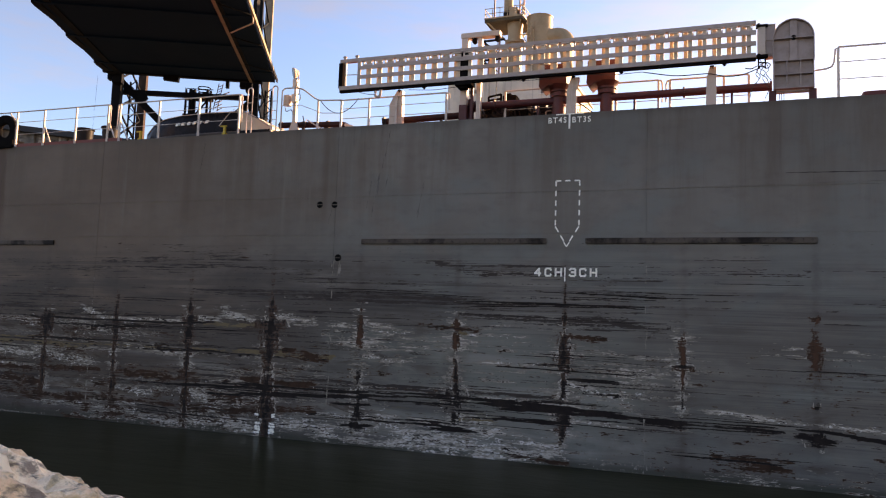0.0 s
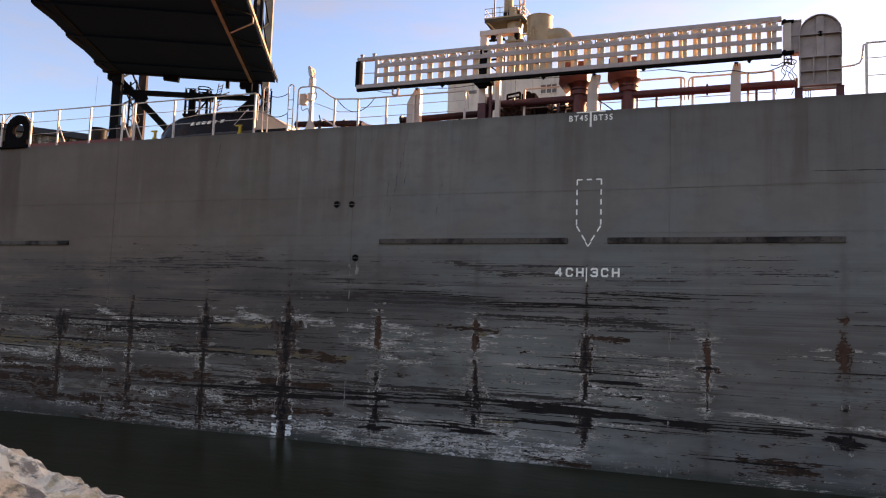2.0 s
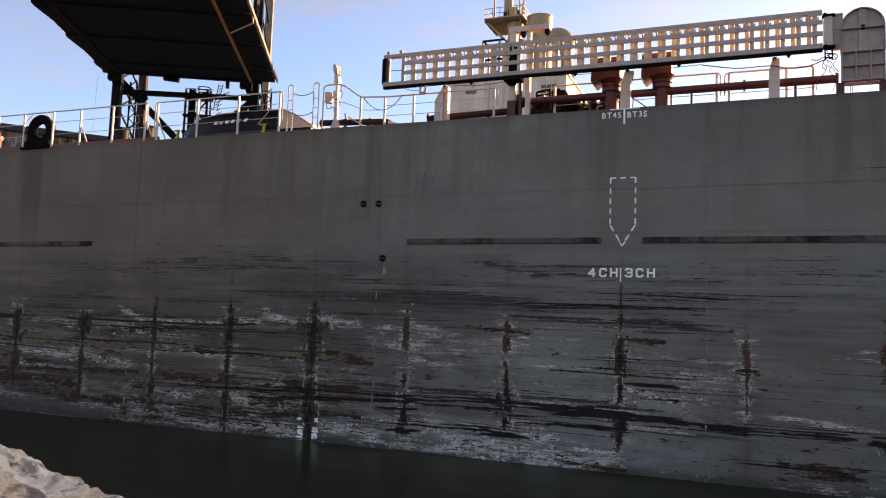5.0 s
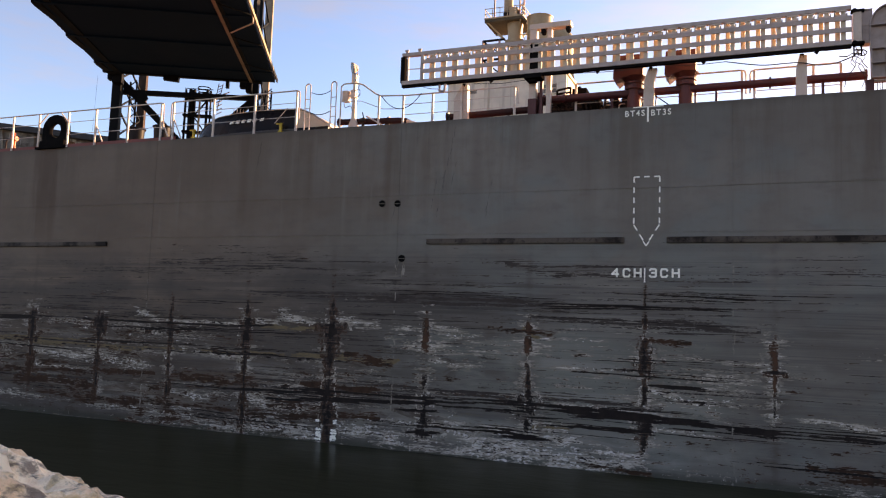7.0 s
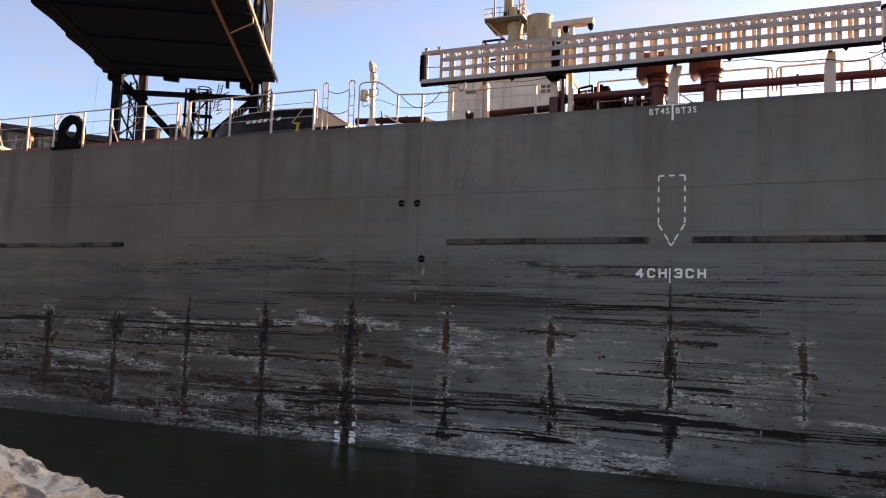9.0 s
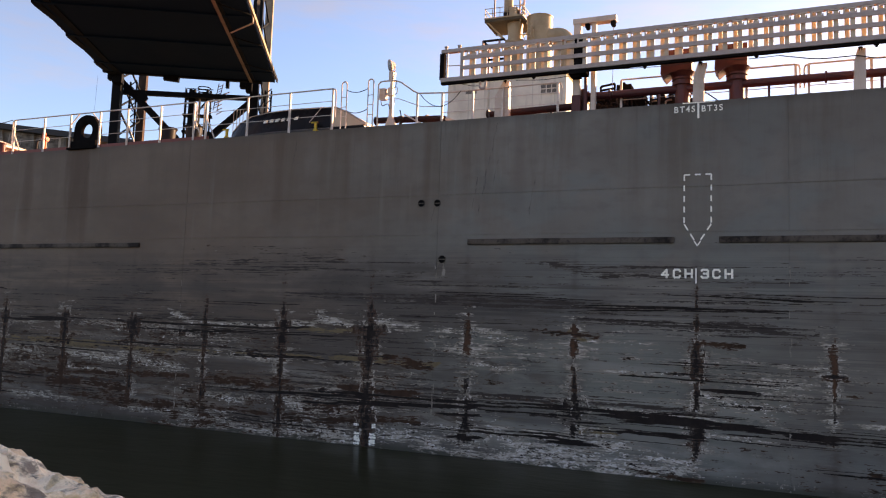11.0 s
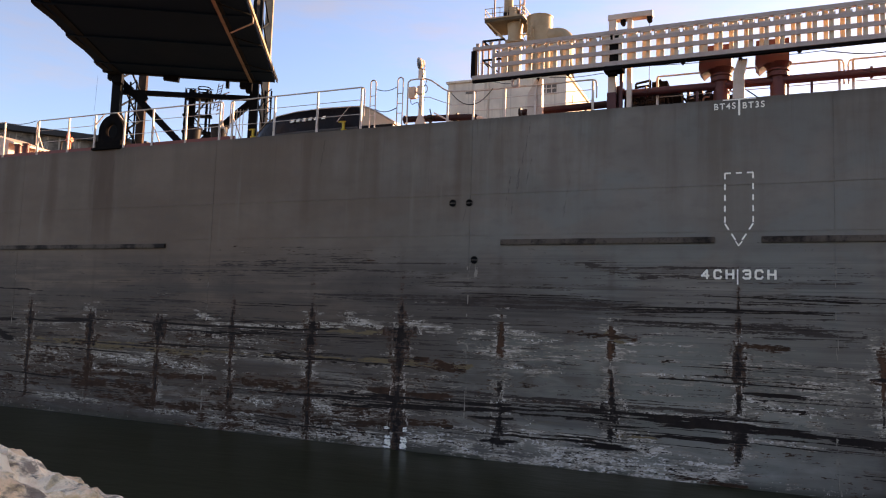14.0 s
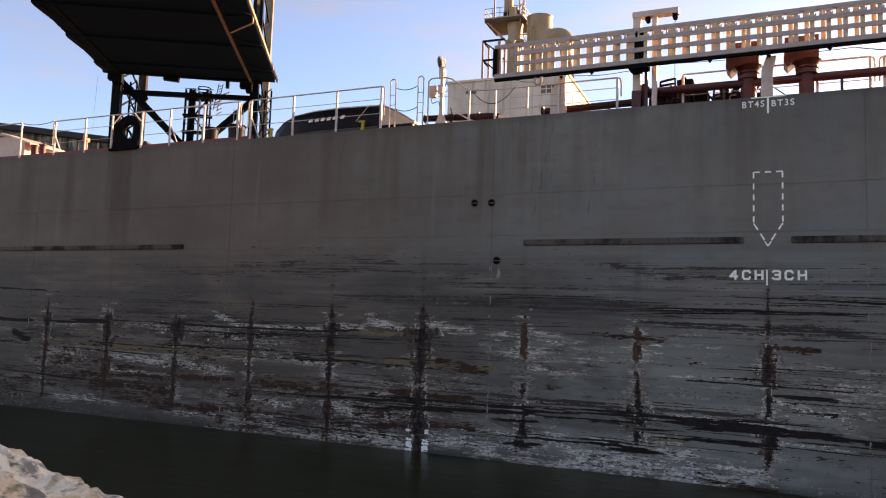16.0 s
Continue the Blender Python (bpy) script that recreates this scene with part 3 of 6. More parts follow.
FLAKES_FORE = [
    (-11.19, 0.51, -9.36, 0.34, 0.41), (-10.46, 0.81, -9.03, 0.76, 0.11), (-9.56, 0.8, -8.17, 0.76, 0.14), (-9.14, 3.45, -7.76, 3.42, 0.13),
    (-8.44, 3.28, -7.25, 3.25, 0.08), (-8.32, 2.53, -7.23, 2.44, 0.14), (-7.67, 0.8, -6.99, 0.33, 0.39), (-7, 0.48, -6.04, 0.27, 0.27),
    (-6.69, 0.8, -5.58, 0.78, 0.09), (-6.2, 0.55, -4.66, 0.25, 0.44), (-5.49, 3.32, -3.69, 3.28, 0.07), (-4.82, 0.81, -3.64, 0.07, 0.6),
    (-4.56, 2.58, -2.68, 2.54, 0.09), (-4.54, 1.62, -2.53, 1.5, 0.11), (-3.65, 0.56, -2.8, 0.43, 0.22), (-2.4, 2.07, -1.06, 1.82, 0.22),
    (-2.39, 1.16, -1.19, 1.1, 0.1), (1.41, 1.67, 2.67, 1.52, 0.08), (2.2, 1.52, 4.84, 1.47, 0.08)]
SMEARS = [
    (-23.92, 1.43, -21.11, 1.3, 0.5), (-23.46, 0.96, -21.08, 0.92, 0.38), (-20.98, 5.08, -14.45, 5.05, 0.15), (-20.54, 3.14, -18.57, 3.12, 0.19),
    (-17.81, 5.22, -13.42, 5.17, 0.11), (-17.62, 3.06, -14.95, 3.03, 0.14), (-15.97, 5.01, -10.3, 5.02, 0.1), (-14.64, 1.65, -12.6, 1.57, 0.3),
    (-14.53, 3, -11.9, 3.02, 0.14), (-13.99, 4.32, -10.64, 4.32, 0.17), (-12.01, 1.58, -10.5, 1.61, 0.26), (-11.39, 4.32, -5.51, 4.24, 0.14),
    (-10.95, 3.05, -9.65, 2.87, 0.23), (-9.53, 4.24, -4.59, 4.08, 0.12), (-9.42, 1.68, -5.61, 1.75, 0.12), (-5.69, 5.12, -3.13, 5.03, 0.24),
    (-4.89, 3.9, -1.73, 3.64, 0.17), (-1.73, 3.85, -0.42, 3.62, 0.25), (-0.41, 5.13, 2.82, 5.03, 0.12)]
RUSTS = [
    (-24.69, 1.48, -20.8, 1.56, 0.15), (-23.89, 1.17, -21.1, 1.11, 0.39), (-23.39, 1.95, -22.97, 1.77, 0.15), (-22.74, 0.74, -20.73, 0.7, 0.15),
    (-21.66, 1.56, -18.68, 1.63, 0.15), (-21.05, 0.62, -18.36, 0.7, 0.17), (-17.43, 0.69, -14.58, 0.69, 0.16), (-16.82, 1.59, -14.64, 1.58, 0.28),
    (-14.57, 0.62, -12.74, 0.68, 0.12), (-12.94, 0.65, -10.47, 0.84, 0.23), (-12.01, 1.63, -10.5, 1.61, 0.2), (-10.55, 2.53, -10.12, 2.42, 0.23),
    (-6.12, 3.48, -5.42, 3.46, 0.08), (-3.64, 0.13, -2.79, 0.05, 0.08), (-2.69, 3.32, -2.41, 3.3, 0.09), (-2.41, 3.33, -2, 3.32, 0.1),
    (1.69, 0.51, 2.43, 0.44, 0.33)]
OCHRES = [
    (-26.23, 2.61, -23.99, 2.6, 0.12), (-25.32, 2.51, -21.25, 2.63, 0.1), (-23.7, 2.42, -22.39, 2.42, 0.12), (-23.21, 2.4, -22.27, 2.44, 0.12),
    (-21.1, 2.41, -20.22, 2.45, 0.13), (-20.01, 2.4, -19.23, 2.4, 0.17), (-19.08, 2.41, -18.7, 2.4, 0.15), (-16.59, 1.53, -15.7, 1.52, 0.14),
    (-14.49, 2.53, -13.66, 2.43, 0.15), (-13.92, 3.28, -12.11, 3.29, 0.1), (-13.25, 2.5, -12.06, 2.49, 0.12), (-11.68, 2.54, -9.46, 2.47, 0.15),
    (-5.65, 3.5, -5.41, 3.35, 0.15), (-5.28, 0.99, -4.53, 1.03, 0.07)]
# rust where the frames press through: x, then black cores and rust lobes as (z, half width, half height)
FRAME_STAINS_AFT = [
    (-29.8, ((3.3, 0.09, 0.4), (2.7, 0.06, 0.35), (1.6, 0.06, 0.6)), ((3.0, 0.12, 0.5),)),
    (-26.78, ((3.6, 0.04, 0.3), (3.25, 0.1, 0.4), (2.9, 0.06, 0.3), (1.8, 0.06, 0.5), (1.1, 0.05, 0.4)), ((2.2, 0.08, 0.6),)),
    (-23.77, ((3.45, 0.1, 0.22), (3.1, 0.1, 0.35), (2.75, 0.06, 0.3), (2.2, 0.045, 0.35)), ((1.6, 0.16, 0.6), (2.4, 0.07, 0.4))),
    (-20.63, ((3.36, 0.19, 0.14), (3.15, 0.16, 0.35), (2.85, 0.11, 0.28), (1.95, 0.09, 0.28), (1.3, 0.06, 0.4)), ((2.9, 0.14, 0.4), (0.9, 0.1, 0.3))),
]
FRAME_STAINS_MID = [
    (-17.6, ((3.7, 0.045, 0.35), (3.3, 0.1, 0.08), (2.9, 0.06, 0.32), (1.95, 0.045, 0.3), (1.1, 0.06, 0.42)), ((1.0, 0.11, 0.5), (2.3, 0.05, 0.3))),
    (-14.62, ((3.82, 0.06, 0.22), (3.45, 0.13, 0.18), (2.98, 0.12, 0.38), (2.2, 0.05, 0.4), (0.7, 0.05, 0.3)), ((0.85, 0.12, 0.55), (2.2, 0.07, 0.4))),
    (-11.6, ((3.95, 0.06, 0.3), (3.4, 0.26, 0.1), (3.1, 0.15, 0.4), (2.4, 0.11, 0.5), (1.6, 0.12, 0.4), (0.9, 0.15, 0.4), (0.3, 0.09, 0.35)), ((2.6, 0.16, 0.7), (1.2, 0.2, 0.5))),
    (-8.54, ((1.95, 0.06, 0.2), (1.42, 0.14, 0.16), (0.95, 0.15, 0.3), (0.52, 0.28, 0.1)), ((3.35, 0.07, 0.42), (2.95, 0.08, 0.16))),
]
FRAME_STAINS_FORE = [
    (-5.57, ((2.35, 0.04, 0.25), (2.1, 0.08, 0.08), (1.78, 0.08, 0.16), (1.4, 0.22, 0.34), (1.05, 0.1, 0.15)), ((3.55, 0.06, 0.2), (3.1, 0.09, 0.2))),
    (-2.545, ((4.4, 0.018, 0.45), (3.8, 0.03, 0.3), (2.92, 0.1, 0.3), (2.35, 0.035, 0.3), (1.88, 0.07, 0.28), (1.25, 0.18, 0.16), (0.85, 0.05, 0.28)), ((3.12, 0.1, 0.22), (1.2, 0.12, 0.3))),
    (0.46, ((2.72, 0.16, 0.04), (1.8, 0.025, 0.3)), ((3.0, 0.07, 0.3), (2.5, 0.03, 0.3))),
    (3.5, ((1.9, 0.04, 0.1), (1.2, 0.15, 0.18)), ((3.1, 0.1, 0.36), (4.0, 0.08, 0.07))),
]
FRAME_STAINS = FRAME_STAINS_AFT + FRAME_STAINS_MID + FRAME_STAINS_FORE


def sliver(vs, fs, rng, x, z, length, thick, tilt, y):
    """One ragged flake, long side along the ship."""
    n = 4
    c, s = math.cos(tilt), math.sin(tilt)
    top, low = [], []
    for i in range(n + 1):
        u = i / n
        w = thick * (0.15 + math.sin(math.pi * (0.08 + 0.84 * u))) * 0.5
        px = (u - 0.5) * length
        top.append((px, w * rng.uniform(0.4, 1.2)))
        low.append((px + rng.uniform(-0.1, 0.1) * length / n, -w * rng.uniform(0.4, 1.2)))
    k = len(vs)
    ring = top + low[::-1]
    vs.extend((x + p * c - q * s, y, z + p * s + q * c) for p, q in ring)
    fs.append(tuple(range(k, k + len(ring))))


WX = np.arange(-33.0, 8.0, 0.020)
WZ = np.arange(-0.12, 5.9, 0.010)


def grain(seed, sx, sz, octaves=5, rough=0.62):
    """Noise over the side, sx by sz metres at its coarsest, mean 0 and spread 1."""
    table = np.random.default_rng(seed).random((256, 256))
    total, amp = 0.0, 1.0
    for _ in range(octaves):
        gx, gz = WX / sx + 17.3, WZ / sz + 5.1
        ix, iz = np.floor(gx).astype(int), np.floor(gz).astype(int)
        fx, fz = gx - ix, gz - iz
        fx, fz = (fx * fx * (3 - 2 * fx))[:, None], (fz * fz * (3 - 2 * fz))[None, :]
        ix, iz, jx, jz = ix % 256, iz % 256, (ix + 1) % 256, (iz + 1) % 256
        low = table[np.ix_(ix, iz)] * (1 - fx) + table[np.ix_(jx, iz)] * fx
        high = table[np.ix_(ix, jz)] * (1 - fx) + table[np.ix_(jx, jz)] * fx
        total = total + amp * (low * (1 - fz) + high * fz)
        sx, sz, amp = sx / 2, sz / 2, amp * rough
    return (total - total.mean()) / total.std()


WAVER = grain(3, 1.6, 9.0, 4)[:, 300] * 0.018      # nothing scraped along a side is dead straight


def strip(field, x0, z0, x1, z1, width, fade=0.22):
    """Raises the field along one mark: 1 on its line, 0 at its edge."""
    a, b = np.searchsorted(WX, (x0 - 0.6, x1 + 0.6))
    lo, hi = np.searchsorted(WZ, (min(z0, z1) - width - 0.08, max(z0, z1) + width + 0.08))
    x = WX[a:b]
    line = z0 + (z1 - z0) * np.clip((x - x0) / max(x1 - x0, 0.01), 0, 1) + WAVER[a:b] * min(1.0, 0.2 + 6 * width)
    over = np.maximum(np.maximum(x0 - x, x - x1), 0) / fade
    across = (WZ[None, lo:hi] - line[:, None]) / (0.5 * width)
    near = 1 - np.sqrt(across ** 2 + (over ** 2)[:, None])
    field[a:b, lo:hi] = np.maximum(field[a:b, lo:hi], near)


def lobe(field, x, z, w, h):
    """Raises the field in one rounded patch."""
    a, b = np.searchsorted(WX, (x - 2.2 * w - 0.05, x + 2.2 * w + 0.05))
    lo, hi = np.searchsorted(WZ, (z - 2 * h, z + 2 * h))
    near = 1 - np.sqrt((((WX[a:b] - x) / w) ** 2)[:, None] + (((WZ[lo:hi] - z) / h) ** 2)[None, :])
    field[a:b, lo:hi] = np.maximum(field[a:b, lo:hi], near)


def blank():
    return np.full((len(WX), len(WZ)), -2.0)


def ramp(v, lo, hi):
    t = np.clip((v - lo) / (hi - lo), 0, 1)
    return t * t * (3 - 2 * t)


def flakes(name, label, material, mask, y):
    """Every patch of the mask as a thin skin on the side, row by row."""
    mask = mask.T
    edge = np.diff(np.pad(mask, ((0, 0), (1, 1))).astype(np.int8), axis=1)
    row, start = np.nonzero(edge == 1)
    stop = np.nonzero(edge == -1)[1]
    keep = WZ[row] > -0.1
    row, start, stop = row[keep], start[keep], stop[keep]
    x0, x1, z0 = WX[0] + 0.02 * start, WX[0] + 0.02 * stop, WZ[row]
    n = len(row)
    co = np.empty((n, 4, 3))
    co[:, :, 1] = -y
    co[:, 0, 0], co[:, 3, 0], co[:, 1, 0], co[:, 2, 0] = x0, x0 + 0.008, x1, x1 - 0.008
    co[:, 0, 2] = co[:, 1, 2] = z0
    co[:, 2, 2] = co[:, 3, 2] = z0 + 0.01
    me = bpy.data.meshes.new(name)
    me.from_pydata(co.reshape(-1, 3).tolist(), [], np.arange(4 * n).reshape(-1, 4).tolist())
    me.materials.append(material)
    ob = new(name, me)
    ob.parent = hull_ob
    return tagged(ob, label, kind="stuff")


def hull_wear():
    x, z = WX[:, None], WZ[None, :]
    long, ragged, fine = grain(11, 2.4, 0.10), grain(12, 0.5, 0.12), grain(13, 0.16, 0.10, 4, 0.75)
    broad, stretch, hatch = grain(14, 4.0, 1.1, 4), grain(15, 6.0, 0.06, 4, 0.8), grain(17, 0.45, 0.035, 4, 0.85)
    low, aft = ramp(z, 3.9, 2.6), ramp(x, -7.0, -13.0)
    # soft dark smears, drawn out along the side
    f = blank()
    for m in SMEARS + [(-14.64, 1.62, -10.5, 1.58, 0.4), (-9.6, 1.61, -5.53, 1.67, 0.24), (-5.45, 1.79, -2.67, 1.67, 0.11), (-16.82, 1.63, -14.43, 1.63, 0.28), (-13.37, 4.28, -5.2, 4.19, 0.19)]:
        strip(f, *m[:4], 1.5 * m[4], fade=1.2)
    f = np.maximum(f, -0.62 + 0.28 * broad - 0.5 * ramp(z, 5.2, 5.7) + 0.20 * aft - 0.25 * ramp(x, -1.0, 1.5))
    drawn = 0.42 * f + 0.26 * stretch + 0.16 * hatch + 0.05 * fine
    flakes("smeared_paint", "dark scuffed smears along the hull side", SMEAR, drawn > 0.27, 0.0010)
    flakes("smear_streak", "darkest streaks of the scuffed smears", SCUFF, drawn > 0.45, 0.0015)
    # pale paint that flakes round the frames, along the stringers and over the water: chalky, then whiter in its midst
    f = blank()
    for m in FLAKES_AFT + FLAKES_FORE:
        strip(f, *m[:4], 1.5 * m[4], fade=0.4)
    for fx, cores, rusts in FRAME_STAINS:
        if fx < 1.0:
            for zz, w, h in cores + rusts:
                if zz < 3.7:
                    lobe(f, fx, zz, 1.3 * w + 0.16, h + 0.16)
    f = np.maximum(f, -0.50 + 0.50 * broad + 0.35 * ramp(z, 1.0, 0.1) + 0.45 * ramp(z, 1.05, 0.5) * ramp(x, -15.0, -11.0) * ramp(x, 0.0, -3.0) - 1.5 * ramp(z, 3.2, 3.9) - 0.5 * ramp(x, -3.0, 1.0))
    f = np.maximum(f, -0.15 + 0.35 * broad - 2.0 * ramp(abs(z - 2.42), 0.12, 0.26) - 2.0 * (1 - aft))
    f = f - 0.30 * ramp(x, -15.0, -19.0) * ramp(z, 1.6, 0.9)
    drips = grain(16, 0.07, 0.6, 4)
    f = np.maximum(f, 0.10 + 0.3 * broad + 0.30 * drips - 3.0 * ramp(z, 0.20, 0.60) - 1.5 * ramp(x, -1.0, 1.5) - 0.5 * ramp(x, -13.0, -17.0))
    speckle = 0.12 * ragged + 0.22 * hatch + 0.11 * fine + 0.16 * long
    flakes("chalky_paint", "dull chalky paint low on the hull", CHALK_FLAKE, 0.55 * f + speckle - 0.10 * ramp(z, 2.6, 3.2) > 0.12, 0.0022)
    flakes("flaked_paint", "pale flaking paint low on the hull", PALE_FLAKE, 0.55 * f + speckle + 0.06 * broad - 0.18 * ramp(z, 0.9, 2.2) - 0.06 * ramp(x, -14.0, -19.0) > 0.38, 0.0032)
    # white chips and dark pits where the paint is breaking up
    chip, pit = grain(19, 0.09, 0.05, 3, 0.8), grain(20, 0.16, 0.04, 4, 0.8)
    flakes("white_chip", "small white paint chips low on the hull", CHIP_WHITE, 0.40 * f + 0.22 * chip + 0.10 * hatch - 0.12 * ramp(z, 1.0, 2.6) > 0.51, 0.0038)
    flakes("dark_pit", "small dark pits in the flaking paint", SCRAPE, 0.34 * f + 0.20 * pit + 0.10 * long > 0.54, 0.0048)
    # ochre primer
    f = blank()
    strip(f, -27.0, 2.50, -9.4, 2.43, 0.085)
    for m in OCHRES:
        strip(f, *m[:4], 1.3 * m[4])
    flakes("ochre_stain", "ochre primer showing through the paint", OCHRE_FLAKE, 0.8 * f + 0.22 * ragged + 0.16 * hatch + 0.12 * fine > 0.34, 0.0044)
    # rust bleeding from the frames and along the stringers
    f, g = blank(), blank()
    down = 0.17 * grain(18, 0.10, 0.30, 5, 0.75) + 0.13 * hatch + 0.08 * fine
    for m in RUSTS:
        strip(f, *m[:4], 1.5 * m[4], fade=0.8)
    for fx, cores, rusts in FRAME_STAINS:
        for zz, w, h in rusts:
            lobe(g, fx, zz, 1.7 * w, 1.6 * h)
        for zz, w, h in cores:
            if fx < -10.0 or zz > 2.0:
                lobe(g, fx, zz - 0.05, 2.4 * w, 1.7 * h)
        if fx < -10:
            lobe(g, fx, 1.7 if fx > -15 else 2.2, 0.12 if fx > -15 else 0.08, 2.6 if fx > -15 else 1.7)
    f = np.maximum(f, -0.58 + 0.34 * broad * aft - 1.0 * (1 - low) + 0.22 * aft)
    spread, bleed = 0.6 * f + 0.17 * ragged + 0.20 * hatch + 0.12 * fine, 0.8 * g + down
    flakes("rust_wash", "thin brown wash round the rust stains", RUST_WASH, (spread > 0.19) | (bleed > 0.14), 0.0050)
    flakes("rust_stain", "brown rust stains bleeding from the frames", RUST_FLAKE, (spread > 0.29) | (bleed > 0.28), 0.0056)
    # brighter rust round the forward frames
    f = blank()
    for fx, cores, rusts in FRAME_STAINS:
        if fx > -10:
            for zz, w, h in rusts:
                lobe(f, fx, zz - 0.04, 1.5 * w, 1.4 * h)
    flakes("fresh_rust", "red-brown rust over the frames", FRESH_RUST, 0.8 * f + down + 0.06 * ragged > 0.40, 0.0060)
    # black scrapes down to bare steel
    f, g = blank(), blank()
    # beads of rust along the aft stringer, then long thin scratches that slope a little
    rng = random.Random(44)
    a = -25.5
    while a < -9.4:
        lobe(f, a, 2.41 + rng.gauss(0, 0.02) - 0.006 * (a + 18), rng.uniform(0.06, 0.26), rng.uniform(0.025, 0.055))
        a += rng.uniform(0.25, 0.95)
    for _ in range(40):
        a, b = rng.uniform(-32.0, 5.0), 0.3 + 4.6 * rng.random() ** 1.2
        # each touch of a fender or lock wall leaves a sheaf of lines side by side
        for k in range(rng.choice((1, 1, 2, 3, 5))):
            n = rng.uniform(0.6, 4.5)
            s = a + rng.uniform(-0.8, 0.8)
            strip(f, s, b, s + n, b - rng.uniform(-0.01, 0.03) * n, rng.choice((0.016, 0.024, 0.034, 0.05)), fade=0.6)
            b += rng.choice((-1, 1)) * rng.uniform(0.03, 0.09)
    for m in SCRAPES_AFT + SCRAPES_FORE:
        strip(f, *m[:4], m[4] * (1.15 if m[4] < 0.12 else 0.8), fade=0.35)
    for fx, cores, rusts in FRAME_STAINS:
        for zz, w, h in cores:
            lobe(g, fx, zz, w * (2.1 if fx < -10 and zz > 2.7 else 1.75), 1.5 * h)
        if -15 < fx < -10:
            lobe(g, fx, 2.0, 0.06, 2.6)
    f = np.maximum(f, -0.74 + 0.26 * broad + 0.12 * ramp(z, 3.6, 1.6) - 1.5 * ramp(z, 5.2, 5.7))
    drawn, core = 0.9 * f + 0.08 * ragged + 0.10 * hatch + 0.15 * long + 0.13 * stretch + 0.05 * fine, 0.85 * g + down
    # blistered paint curls up pale beside the black
    rim = 0.5 * grain(22, 0.12, 0.5, 4, 0.7) + 0.25 * fine + 0.45 * broad
    flakes("curled_paint", "pale curled paint edging the stained frames", PALE_FLAKE, (abs(0.85 * g + 0.5 * down + 0.08) < 0.07) & (rim > 0.1 + 1.3 * ramp(x, -13.0, -19.0)) & (z < 3.75), 0.0058)
    flakes("scuffed_paint", "dark scuffs edging the scrape marks", SCUFF, (drawn > 0.31) | (core > 0.34 + 0.10 * ramp(x, -13.0, -18.0)), 0.0064)
    flakes("scraped_paint", "black scrape marks along the hull side", SCRAPE, (drawn > 0.42) | (core > 0.48 + 0.14 * ramp(x, -13.0, -18.0)), 0.0068)
    # ragged white marks at the waterline, open between
    f = blank()
    for x0, x1, z0, z1 in ((-11.96, -11.82, 0.02, 0.40), (-11.48, -11.32, 0.06, 0.42), (-11.97, -11.86, 0.58, 0.64), (-11.40, -11.30, 0.56, 0.68)):
        for k in range(4):
            strip(f, x0, z0 + (z1 - z0) * (k + 0.5) / 4, x1, z0 + (z1 - z0) * (k + 0.5) / 4, (z1 - z0) / 2.4, fade=0.05)
    flakes("waterline_mark", "ragged white mark at the waterline", WHITE_MARK, 0.8 * f + 0.20 * hatch + 0.10 * fine > 0.36, 0.0062)
    # pale drips beside the upright seams
    f, rng = blank(), random.Random(8)
    for sx in SEAMS_X:
        for _ in range(22):
            lobe(f, sx + rng.gauss(0, 0.02), 5.2 * rng.random() ** 1.5, rng.uniform(0.012, 0.022), rng.uniform(0.04, 0.22))
    for _ in range(9):
        lobe(f, -9.39 + rng.gauss(0, 0.07), 5.15 + rng.gauss(0, 0.10), rng.uniform(0.014, 0.026), rng.uniform(0.06, 0.20))
    flakes("seam_drip", "pale drips beside the upright seams", CHALK_FLAKE, f + 0.20 * fine > 0.35, 0.0084)


hull_wear()


def upper_runs():
    """Thin dark leaning runs high on the side."""
    rng = random.Random(21)
    vs, fs = [], []
    for x, z0, z1 in ((-8.35, 6.75, 8.0), (-8.2, 7.3, 8.5), (-8.0, 8.4, 9.3), (-8.5, 7.0, 7.9), (-7.9, 7.6, 8.2), (-6.9, 6.6, 7.6), (-14.6, 8.2, 9.2), (-9.75, 6.55, 6.9), (-23.5, 7.2, 8.9), (5.6, 8.2, 8.5)):
        for _ in range(int(6 * (z1 - z0)) + 2):
            u = rng.random()
            sliver(vs, fs, rng, x + 0.18 * u * (z1 - z0) + rng.gauss(0, 0.015), z0 + (z1 - z0) * u, rng.uniform(0.08, 0.35), rng.uniform(0.003, 0.009), math.pi / 2 - 0.17 + rng.gauss(0, 0.04), -0.004)
    for n in range(30):
        sliver(vs, fs, rng, 3.1 + n * 0.165, 7.578 - n * 0.0023, rng.uniform(0.25, 0.5), rng.uniform(0.012, 0.028), -0.014, -0.0042 - n * 0.00002)
    me = bpy.data.meshes.new("upper_runs")
    me.from_pydata(vs, [], fs)
    me.materials.append(SCUFF)
    ob = new("upper_runs", me)
    ob.parent = hull_ob
    tagged(ob, "thin dark runs high on the hull side", kind="stuff")


upper_runs()


fenders()
portholes()
marks()


